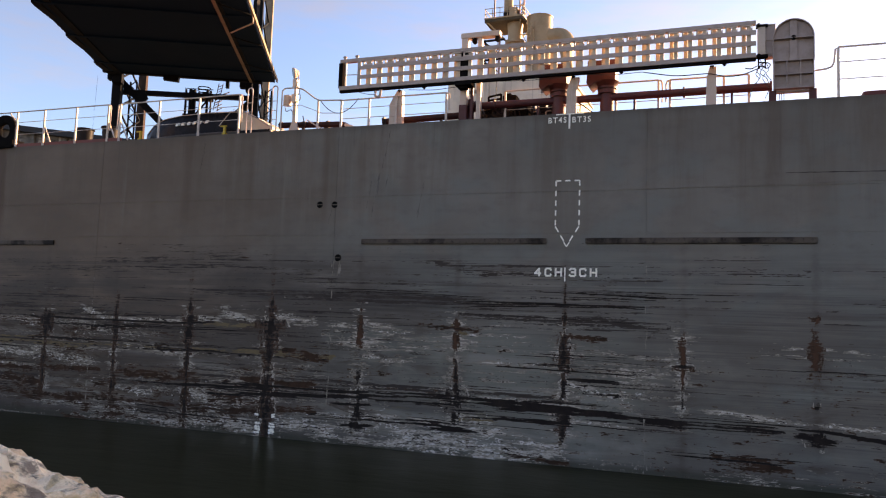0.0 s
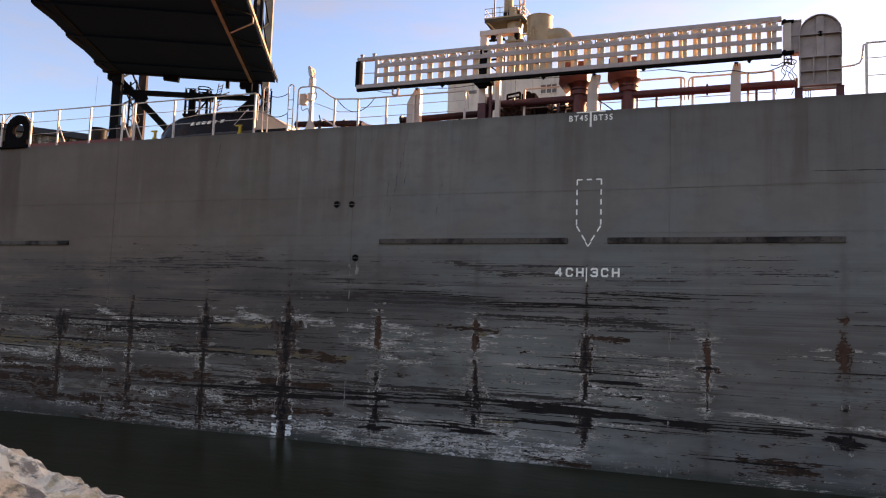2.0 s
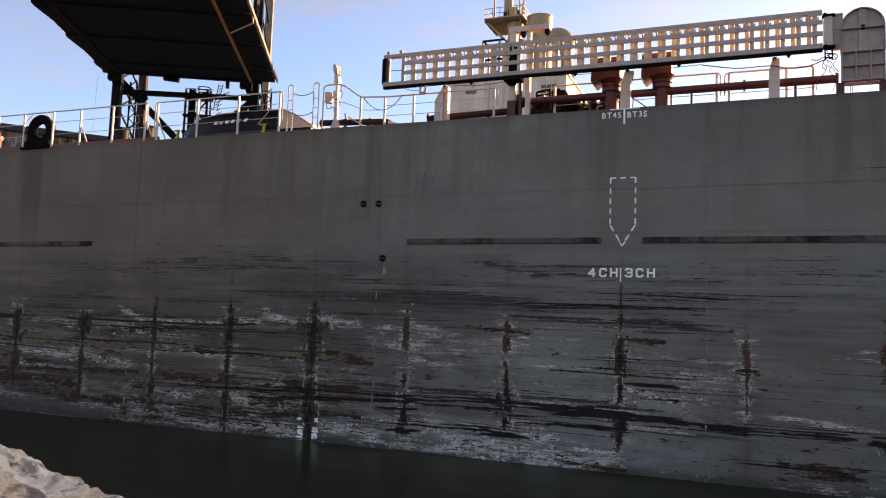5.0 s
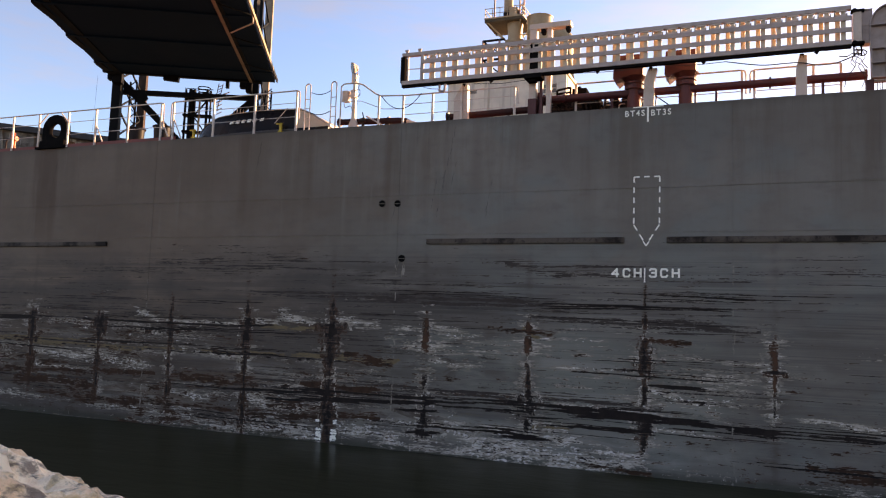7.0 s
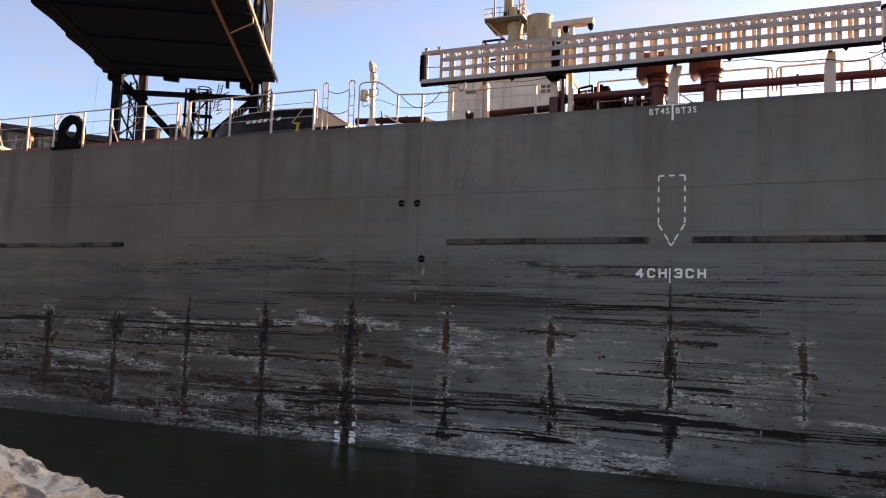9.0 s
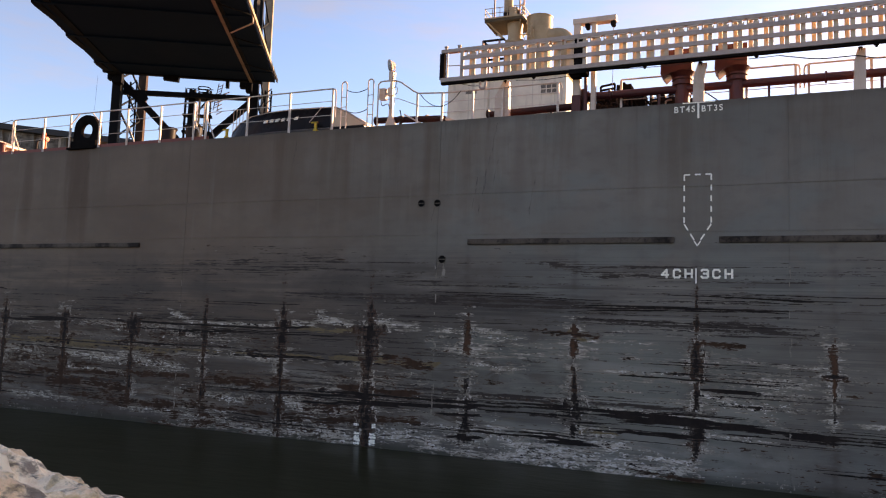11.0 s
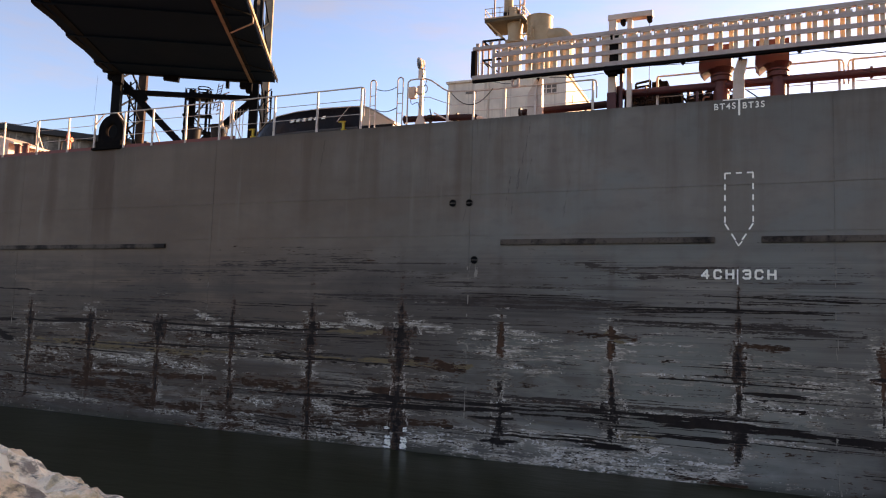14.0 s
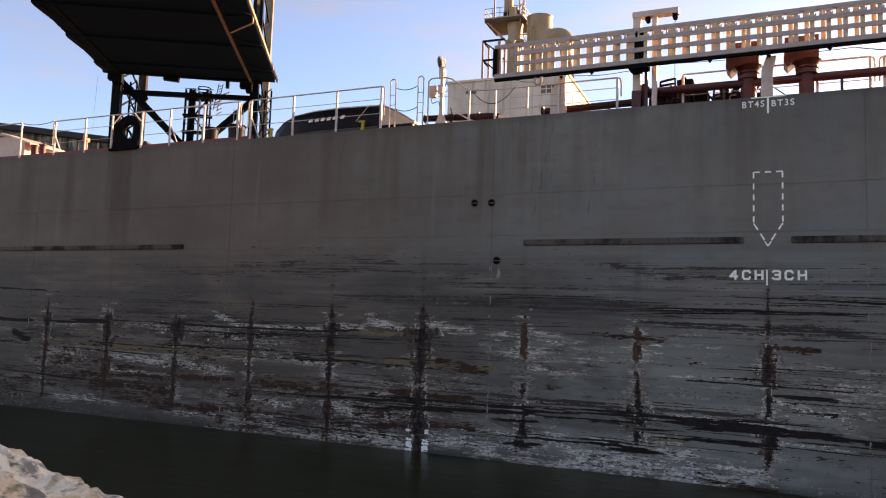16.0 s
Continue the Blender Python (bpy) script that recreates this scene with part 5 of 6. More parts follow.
        part("gearbox", bm, MACHINE, w)
        bm = bmesh.new()
        box(bm, (-4.62, 1.25, 10.0), (-4.38, 1.6, 10.24), bevel=0.03)
        rod(bm, (-4.3, 1.4, 10.0), (-4.1, 1.4, 10.16), 0.06, n=10)
        part("motor", bm, MACHINE, w)
        for n in range(9):
            x, z = rng.uniform(-5.1, -3.5), rng.uniform(9.6, 10.0)
            bm = bmesh.new()
            tube(bm, smooth_path([(x, 1.1, DECK), (x + rng.uniform(-0.1, 0.1), 1.1, z), (x + rng.uniform(0.1, 0.4), 1.15, z + rng.uniform(-0.05, 0.12)), (x + rng.uniform(0.3, 0.6), 1.3, z - 0.2)], 4), rng.uniform(0.015, 0.03), 6)
            part("hydraulic_pipe", bm, MACHINE, w)
    # hydraulic power pack: dark tank under an open pipe rack
    h = empty_part("power_pack", "black hydraulic power pack with an open pipe rack")
    bm = bmesh.new()
    box(bm, (-5.25, 1.3, DECK), (-4.05, 2.1, 10.22), bevel=0.03)
    part("tank", bm, RUBBER, h)
    bm = bmesh.new()
    box(bm, (-4.82, 1.35, 10.20), (-4.40, 1.8, 10.46), bevel=0.03)
    box(bm, (-4.72, 1.40, 10.44), (-4.58, 1.7, 10.53), bevel=0.02)
    part("motor", bm, RUBBER, h)
    bm = bmesh.new()
    for p, q in (((-5.25, 10.22), (-5.25, 10.44)), ((-5.25, 10.44), (-4.86, 10.50)), ((-4.86, 10.22), (-4.86, 10.50)), ((-5.25, 10.33), (-4.86, 10.36))):
        bar(bm, (p[0], 1.35, p[1]), (q[0], 1.35, q[1]), 0.05, 0.05, up=(0, 1, 0))
    part("rack", bm, RUBBER, h)
    for k, x in enumerate((-3.98, -3.86, -3.62, -3.46)):
        bm = bmesh.new()
        tube(bm, smooth_path([(x, 1.25, DECK), (x, 1.25, 9.78), (x + 0.03, 1.25, 9.86), (x + 0.16, 1.27, 9.88)], 4), 0.022, 8)
        part("riser_pipe", bm, RAIL if k % 2 else MACHINE, h)
    # waterway bar along the deck edge
    bm = bmesh.new()
    box(bm, (-60, 0.07, DECK), (-18.0, 0.10, 9.535))
    part("waterway_bar", bm, DECKRED, ship, "red painted waterway bar along the deck edge")


davit()
deck_fittings()


def chock():
    c = empty_part("panama_chock", "black cast panama chock on the deck edge")
    left, right, zc, eye, y0 = -24.15, -22.98, 10.10, Vector((-23.54, 0, 10.08)), 0.10
    mid, half = (left + right) / 2, (right - left) / 2
    inner = arc(eye, 0.25, 0, 360, 24)[:-1]
    outer = []
    for q in inner:
        d, far = (q - eye).normalized(), 0.25
        while far < 1.2:
            far += 0.01
            p = eye + d * far
            if p.z < zc and (p.x < left or p.x > right or p.z < DECK):
                break
            if p.z >= zc and ((p.x - mid) / half) ** 2 + ((p.z - zc) / 0.56) ** 2 > 1:
                break
        outer.append(eye + d * far)
    n = len(inner)
    bm = bmesh.new()
    # swelled lip between the outer rim and the eye
    prof = [(1.0, 0.10), (1.0, -0.02), (0.75, -0.05), (0.35, -0.06), (0.08, -0.01), (0.0, 0.06), (0.08, 0.13), (0.35, 0.18), (0.75, 0.18), (1.0, 0.16)]
    rings = [[bm.verts.new(i.lerp(o, s) + Vector((0, y0 + dy, 0))) for i, o in zip(inner, outer)] for s, dy in prof]
    for a, b in zip(rings, rings[1:] + rings[:1]):
        for k in range(n):
            bm.faces.new((a[k], a[(k + 1) % n], b[(k + 1) % n], b[k]))
    part("casting", bm, RUBBER, c, smooth=True)
    bm = bmesh.new()
    box(bm, (left - 0.12, -0.10, 9.38), (right + 0.05, 0.6, 9.46), bevel=0.01)
    part("foot_plate", bm, RUBBER, c)
    bm = bmesh.new()
    box(bm, (left - 0.02, -0.02, 9.46), (right + 0.02, 0.5, 9.70), bevel=0.03)
    part("pedestal", bm, RUBBER, c)
    bm = bmesh.new()
    for x in (-28.95, -28.50):
        rod(bm, (x, 0.55, DECK), (x, 0.55, 9.98), 0.12, n=16)
        rod(bm, (x, 0.55, 9.98), (x, 0.55, 10.03), 0.15, n=16)
    box(bm, (-29.2, 0.35, DECK), (-28.25, 0.75, 9.48))
    part("mooring_bitt", bm, REDOXIDE, ship, "rusty red double mooring bitt")


def floodlight():
    f = empty_part("floodlight_post", "cream post with a tilted floodlight and switch box")
    x, y = -11.42, 0.4
    bm = bmesh.new()
    pts = [(x - 0.22, y, DECK), (x + 0.22, y, DECK), (x + 0.06, y, 9.8), (x + 0.04, y, 10.9), (x - 0.04, y, 10.9), (x - 0.06, y, 9.8)]
    extrude_outline(bm, pts, (0, 0.1, 0))
    part("post", bm, CREAM, f)
    bm = bmesh.new()
    box(bm, (x - 0.36, y - 0.1, 10.32), (x - 0.16, y + 0.1, 10.66), bevel=0.02)
    bar(bm, (x - 0.18, y, 10.5), (x, y, 10.5), 0.05, 0.05)
    part("switch_box", bm, CREAM, f)
    bm = bmesh.new()
    box(bm, (x - 0.10, y - 0.06, 10.42), (x + 0.07, y + 0.12, 10.68), bevel=0.02)
    part("junction_box", bm, CREAM, f)
    bm = bmesh.new()
    box(bm, (x - 0.08, y - 0.06, 10.88), (x + 0.08, y + 0.12, 11.18), bevel=0.03)
    part("ballast_box", bm, CREAM, f)
    bm = bmesh.new()
    # round head on a yoke, facing aft and a little outboard
    m = pose(x - 0.07, y, 11.38, 0, -14, 40)
    rod(bm, m @ Vector((0.15, 0, -0.01)), m @ Vector((0.0, 0, 0)), 0.08, 0.175, n=24)
    rod(bm, m @ Vector((0.0, 0, 0)), m @ Vector((-0.03, 0, 0)), 0.185, n=24)
    part("lamp_head", bm, CREAM, f)
    bm = bmesh.new()
    rod(bm, m @ Vector((-0.028, 0, 0)), m @ Vector((-0.036, 0, 0)), 0.155, n=24)
    part("lens", bm, GLASS, f)
    bm = bmesh.new()
    tube(bm, [m @ Vector(p) for p in ((0.05, -0.19, 0), (0.08, -0.19, -0.16), (0.09, 0, -0.23), (0.08, 0.19, -0.16), (0.05, 0.19, 0))], 0.014, 6)
    part("yoke", bm, CREAM, f)
    bm = bmesh.new()
    tube(bm, [(x + 0.05, y - 0.05, 11.0), (x + 0.2, y - 0.05, 10.8), (x + 0.1, y - 0.05, 10.5), (x + 0.15, y - 0.05, 10.2)], 0.012, 6)
    part("cable", bm, CABLE, f)
    for pts in ([(x + 0.06, y - 0.08, 10.62), (x + 0.22, y - 0.08, 10.66), (x + 0.24, y - 0.08, 10.48), (x + 0.07, y - 0.08, 10.40)], [(x - 0.3, y - 0.08, 10.28), (x - 0.24, y - 0.08, 10.12), (x - 0.06, y - 0.08, 10.16), (x, y - 0.06, 10.0)],
                [(x, y - 0.08, 11.2), (x + 0.14, y - 0.08, 11.12), (x + 0.06, y - 0.08, 10.92)]):
        bm = bmesh.new()
        tube(bm, smooth_path(pts), 0.011, 6)
        part("cable", bm, CABLE, f)


chock()
floodlight()


# ---- things carried on deck ----
def upturned_boat():
    b = empty("upturned_boat", "upturned small boat with glossy black sides on deck", "boat")
    # sections along the boat: x, half width, keel height
    xs = [-18.35, -18.1, -17.6, -17.0, -16.2, -15.2, -14.4, -13.75]
    hw = [0.10, 0.35, 0.62, 0.82, 0.93, 0.97, 0.97, 0.95]
    kz = [9.80, 10.02, 10.26, 10.41, 10.47, 10.49, 10.47, 10.45]
    bm = bmesh.new()
    rings = []
    for x, w, z in zip(xs, hw, kz):
        base = 9.58
        prof = [(-w, base), (-w * 0.98, base + (z - base) * 0.55), (-w * 0.93, base + (z - base) * 0.90), (-w * 0.86, base + (z - base) * 0.97), (0, z),
                (w * 0.86, base + (z - base) * 0.97), (w * 0.93, base + (z - base) * 0.90), (w * 0.98, base + (z - base) * 0.55), (w, base)]
        rings.append([bm.verts.new((x, 1.75 + p, q)) for p, q in prof])
    for s, t in zip(rings, rings[1:]):
        for k in range(len(s) - 1):
            bm.faces.new((s[k], s[k + 1], t[k + 1], t[k]))
    for r in (rings[0], rings[-1]):
        bm.faces.new(r)
    part("boat_hull", bm, BOATBLACK, b, smooth=True)
    bm = bmesh.new()
    for s in (-1, 1):
        tube(bm, [(x, 1.75 + s * w * 1.02, 9.66) for x, w in zip(xs, hw)], 0.05)
    part("gunwale", bm, BOATDARK, b)
    bm = bmesh.new()
    tube(bm, [(x, 1.75 - w * 0.935, 9.58 + (z - 9.58) * 0.92) for x, w, z in zip(xs, hw, kz)], 0.013, 6)
    part("chine_stripe", bm, CREAM, b, "pale stripe along the chine")
    bm = bmesh.new()
    tube(bm, [(-13.75, 0.86, 10.42), (-13.45, 0.84, 10.30), (-13.15, 0.84, 10.16), (-12.62, 0.84, 9.84)], 0.03, 6)
    part("transom_rail", bm, BOATALLOY, b)
    for i in range(6):
        bm = bmesh.new()
        x = -16.35 + i * 0.23 + (0.06 if i == 5 else 0)
        extrude_outline(bm, [(x, 0.77, 10.02 + 0.006 * i), (x + 0.13, 0.77, 10.025 + 0.006 * i), (x + 0.16, 0.78, 10.125 + 0.006 * i), (x + 0.05, 0.78, 10.115 + 0.006 * i)], (0, 0.06, 0))
        part("marking_bar", bm, WHITE_MARK, b, "pale slanted painted bar")
    bm = bmesh.new()
    pts = [(-13.75, 0.85, 9.75), (-13.1, 0.85, 9.74), (-12.5, 0.85, 9.72), (-12.5, 0.85, 9.80), (-13.1, 0.85, 10.14), (-13.45, 0.85, 10.29), (-13.75, 0.85, 10.40)]
    extrude_outline(bm, pts, (0, 1.8, 0))
    part("transom", bm, BOATTAN, b, "bare tan alloy transom")
    # black block filling the gap between transom and deck
    bm = bmesh.new()
    box(bm, (-13.75, 0.82, DECK + 0.01), (-12.55, 2.5, 9.735), bevel=0.02)
    part("transom_fill", bm, BOATBLACK, b)
    bm = bmesh.new()
    rod(bm, (-14.5, 0.70, 9.9), (-14.05, 0.74, 10.40), 0.014, n=6)
    part("lashing_strap", bm, RAIL, b, "pale lashing strap")
    for x in (-17.75, -14.25):
        bm = bmesh.new()
        box(bm, (x, 0.55, DECK), (x + 0.12, 2.9, 9.62), bevel=0.01)
        box(bm, (x + 0.01, 0.6, 9.6), (x + 0.09, 0.66, 9.88))
        box(bm, (x - 0.12, 0.6, 9.84), (x + 0.12, 0.66, 9.88))
        part("cradle", bm, YELLOW, b, "yellow boat cradle")
    return b


def tub(x, y):
    b = empty("tub", "black plastic tub standing on deck", "tub", "tubs on deck")
    bm = bmesh.new()
    rod(bm, (x, y, DECK + 0.006), (x, y, DECK + 0.85), 0.25, 0.30, 20)
    part("body", bm, BLACK, b, smooth=True)
    bm = bmesh.new()
    pts = arc((x, y, DECK + 0.85), 0.31, 0, 360, 20, v=(0, 1, 0))
    tube(bm, pts, 0.03, 6)
    part("lip", bm, BLACK, b)
    return b


def hydrant():
    h = empty("fire_hydrant", "orange-red deck fire hydrant behind the rail", "hydrant")
    x, y = -26.1, 0.5
    bm = bmesh.new()
    rod(bm, (x, y, DECK + 0.006), (x, y, 10.0), 0.06, n=12)
    part("standpipe", bm, ORANGE, h)
    bm = bmesh.new()
    rod(bm, (x - 0.12, y, 10.02), (x + 0.12, y, 10.02), 0.085, n=12)
    part("valve", bm, ORANGE, h)
    bm = bmesh.new()
    rod(bm, (x, y, 9.6), (x + 0.25, y - 0.05, 9.56), 0.07, n=12)
    part("hose_outlet", bm, ORANGE, h)
    bm = bmesh.new()
    tube(bm, arc((x, y - 0.06, 10.16), 0.10, 0, 360, 14), 0.016, 6)
    rod(bm, (x, y - 0.06, 10.06), (x, y - 0.06, 10.26), 0.012, n=6)
    rod(bm, (x - 0.10, y - 0.06, 10.16), (x + 0.10, y - 0.06, 10.16), 0.012, n=6)
    part("handwheel", bm, ORANGE, h)
    bm = bmesh.new()
    tube(bm, smooth_path([(x - 0.12, y, 10.0), (x - 0.30, y, 10.02), (x - 0.42, y, 9.95), (x - 0.44, y, DECK + 0.006)], 5), 0.035, 8)
    part("branch_pipe", bm, MACHINE, h)
    return h


def white_locker():
    k = empty("deck_locker", "cream low deck locker with a sloping lid", "locker")
    bm = bmesh.new()
    extrude_outline(bm, [(-33.0, 0.9, DECK + 0.006), (-30.0, 0.9, DECK + 0.006), (-30.0, 0.9, 10.28), (-31.3, 0.9, 10.66), (-33.0, 0.9, 10.15)], (0, 1.5, 0))
    part("body", bm, CREAM, k)
    bm = bmesh.new()
    pts = [(-33.2, 0.8, 10.13), (-31.3, 0.8, 10.67), (-29.55, 0.8, 10.15), (-29.55, 0.8, 10.23), (-31.3, 0.8, 10.76), (-33.2, 0.8, 10.21)]
    extrude_outline(bm, pts, (0, 1.7, 0))
    part("lid", bm, CREAM, k)
    return k


CARGO = [upturned_boat(), tub(-20.9, 1.3), tub(-19.7, 1.3), hydrant(), white_locker()]


# ---- far bank ----
U = Vector((-0.470, 0.883, 0))      # along the lift bridge, away from the near bank
V = Vector((0.883, 0.470, 0))       # across it
B0 = Vector((-55.65, 32.6, 26.0))   # far end of the span's underside, one corner


def bpt(u, v, z):
    """A point of the bridge: metres along it past the end of the span, across it, height."""
    return B0 + U * u + V * v + Vector((0, 0, z - 26.0))


def lift_bridge():
    g = empty("lift_bridge", "steel vertical lift bridge with its span raised, backlit darkness in its paint", "bridge")

    def beam(name, p, q, w, h, mat=BRIDGE, parent=g, label=""):
        bm = bmesh.new()
        bar(bm, p, q, w, h)
        return part(name, bm, mat, parent, label)

    L = -62.0
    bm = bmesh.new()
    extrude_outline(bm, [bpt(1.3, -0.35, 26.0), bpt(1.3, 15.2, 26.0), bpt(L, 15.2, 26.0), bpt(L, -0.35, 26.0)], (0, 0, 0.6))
    span = part("span_deck", bm, SPANSHADE, g)
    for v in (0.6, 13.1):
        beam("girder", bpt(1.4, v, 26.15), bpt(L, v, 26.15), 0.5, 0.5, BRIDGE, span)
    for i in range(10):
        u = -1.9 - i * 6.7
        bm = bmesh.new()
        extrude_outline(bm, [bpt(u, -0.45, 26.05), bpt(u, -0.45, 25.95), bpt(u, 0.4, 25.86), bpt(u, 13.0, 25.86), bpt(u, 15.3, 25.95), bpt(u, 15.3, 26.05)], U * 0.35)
        part("floor_beam", bm, SPANSHADE, span)
        bm = bmesh.new()
        extrude_outline(bm, [bpt(u - 0.3, -0.55, 26.3), bpt(u + 0.3, -0.7, 25.92), bpt(u + 1.0, -0.7, 25.9), bpt(u + 4.6, -0.55, 26.05), bpt(u + 6.5, -0.45, 26.2)], V * 0.6)
        part("walkway_bracket", bm, BRIDGE, span)
        beam("walkway_strut", bpt(u - 0.4, 15.3, 25.93), bpt(u - 2.2, 13.2, 25.88), 0.07, 0.07, BRIDGE, span)
    # the one bent walkway strut that stands out, made as a pale tube
    bm = bmesh.new()
    tube(bm, [bpt(-11.9, 13.2, 25.83), bpt(-14.2, 15.2, 25.86), bpt(-14.8, 15.3, 25.95), bpt(-16.0, 15.3, 26.3)], 0.06)
    part("bent_strut", bm, RAIL, span, "pale bent walkway strut")
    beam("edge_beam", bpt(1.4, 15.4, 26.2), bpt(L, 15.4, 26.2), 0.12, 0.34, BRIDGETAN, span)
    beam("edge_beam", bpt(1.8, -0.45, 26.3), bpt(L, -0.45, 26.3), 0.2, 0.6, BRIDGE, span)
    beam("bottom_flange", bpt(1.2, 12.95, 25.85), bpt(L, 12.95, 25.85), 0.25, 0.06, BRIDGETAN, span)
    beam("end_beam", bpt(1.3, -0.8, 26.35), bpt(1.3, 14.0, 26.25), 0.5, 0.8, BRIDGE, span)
    beam("end_bearing", bpt(1.3, 4.8, 25.8), bpt(1.3, 6.2, 25.7), 0.5, 0.5, BRIDGE, span)
    beam("end_bearing", bpt(1.3, 10.6, 25.6), bpt(1.3, 10.9, 25.6), 0.4, 0.9, BRIDGE, span)
    for v, w, h in ((12.0, 0.6, 0.7), (12.6, 0.6, 1.1), (0.2, 0.9, 1.0), (-0.5, 0.4, 0.7)):
        bm = bmesh.new()
        box(bm, (-w / 2, -0.4, -h), (w / 2, 0.4, 0), Matrix.Translation(bpt(2.6, v, 26.3)) @ pose(0, 0, 0, 0, 0, 28), bevel=0.08)
        part("lifting_gear", bm, BRIDGE, span)
    # truss above the deck
    for v in (0.6, 13.1):
        beam("top_chord", bpt(1, v, 35.0), bpt(L, v, 35.0), 0.6, 0.7, BRIDGE, span)
        for i in range(7):
            u = 1.0 - i * 10
            beam("truss_post", bpt(u, v, 26.5), bpt(u, v, 35.0), 0.4, 0.5, BRIDGE, span)
            if i < 6:
                beam("truss_diagonal", bpt(u, v, 26.5), bpt(u - 10, v, 35.0), 0.35, 0.45, BRIDGE, span)

    # tower on the far bank
    def leg(u, v, w, mat, z1=52.0):
        bm = bmesh.new()
        bar(bm, bpt(u, v, 1.4), bpt(u, v, z1), w, w, up=U)
        return part("tower_leg", bm, mat, g)

    for v, v2 in ((-0.05, 0.55), (13.0, 13.2)):
        leg(3.4, v, 0.8, BRIDGE)
        leg(9.5, v2, 0.75, RUSTLEG if v < 5 else BRIDGETAN)
        for i in range(16):
            z = 3 + i * 2.9
            beam("lattice_bar", bpt(3.9, v, z), bpt(9.1, v2, z + 2.9), 0.14, 0.14)
            beam("lattice_bar", bpt(9.1, v2, z), bpt(3.9, v, z + 2.9), 0.14, 0.14)
        # laced strut beside the leg
        for dv in (0.95, 1.55):
            beam("lacing_post", bpt(4.2, v + dv, 1.4), bpt(4.2, v + dv, 26.0), 0.12, 0.12)
        for i in range(24):
            z = 13 + i * 0.55
            a, b = (0.95, 1.55) if i % 2 else (1.55, 0.95)
            beam("lacing_bar", bpt(4.2, v + a, z), bpt(4.2, v + b, z + 0.55), 0.08, 0.08)
    beam("cross_strut", bpt(4.4, 0.0, 25.0), bpt(4.4, 13.0, 25.15), 0.45, 0.45)
    beam("brace", bpt(4.4, -0.2, 26.2), bpt(4.4, 7.6, 18.6), 0.6, 0.65)
    beam("brace", bpt(4.4, 13.4, 25.6), bpt(4.4, 5.8, 18.0), 0.55, 0.6)
    bm = bmesh.new()
    extrude_outline(bm, [bpt(4.0, 1.4, 24.3), bpt(4.0, 2.1, 23.8), bpt(4.0, 2.7, 24.4), bpt(4.0, 2.4, 25.0), bpt(4.0, 1.6, 25.1)], U * 0.2)
    part("gusset", bm, BRIDGE, g)
    # stair and guide frame in the middle of the tower
    for v, w in ((5.95, 0.16), (6.45, 0.30), (6.80, 0.22), (8.05, 0.18), (8.40, 0.12)):
        beam("guide_post", bpt(5.5, v, 1.4), bpt(5.5, v, 26.0), w, w)
    for i, z in enumerate((12.0, 15.5, 19.0, 21.6, 23.3, 25.2)):
        beam("landing", bpt(5.5, 5.8, z), bpt(5.5, 8.6, z), 0.7, 0.22)
        beam("landing_rail", bpt(5.5, 5.8, z + 0.9), bpt(5.5, 8.6, z + 0.9), 0.06, 0.06)
    for i in range(12):
        a, b = (6.8, 8.1) if i % 2 else (8.1, 6.8)
        beam("stair_flight", bpt(5.5, a, 4 + i * 1.75), bpt(5.5, b, 5.75 + i * 1.75), 0.2, 0.12)
    beam("access_rail", bpt(5.6, 8.4, 25.2), bpt(5.6, 10.2, 26.0), 0.09, 0.09, RAIL)
    for i in range(5):
        beam("access_rung", bpt(5.6, 9.0, 23.6 + i * 0.4), bpt(5.6, 9.5, 23.9 + i * 0.4), 0.07, 0.07, RAIL)
    beam("counterweight_rope", bpt(5.2, 7.4, 12.0), bpt(5.2, 7.4, 25.0), 0.16, 0.1, TANSTEEL)
    beam("machine_deck", bpt(6.0, 5.9, 25.35), bpt(6.0, 8.5, 25.35), 0.8, 0.6)
    # hoist drum in a round cage over the machine deck
    for z in (25.75, 26.05, 26.35):
        bm = bmesh.new()
        tube(bm, arc(bpt(6.0, 7.6, z), 0.62, 0, 360, 16, u=U, v=V), 0.05, 6)
        part("cage_hoop", bm, BRIDGE, g)
    for k in range(9):
        p, q = bpt(6.2, 8.6 + 0.05 * k, 24.4 + 0.28 * k), bpt(6.2, 8.95 + 0.05 * k, 24.6 + 0.28 * k)
        beam("lattice_rung", p, q, 0.05, 0.05, RUSTLEG)
    for dv in (8.55, 8.95):
        beam("lattice_rail", bpt(6.2, dv, 24.2), bpt(6.2, dv + 0.45, 27.0), 0.07, 0.07, RUSTLEG)
    # cables beside the far leg
    for v in (11.2, 11.5, 11.8, 12.1):
        beam("lift_cable", bpt(3.0, v, 14.0), bpt(3.0, v, 23.6), 0.05, 0.05, RAIL)
    beam("guide_wire", bpt(2.6, -2.2, 2.0), bpt(2.6, -1.7, 26.0), 0.012, 0.012)
    return g


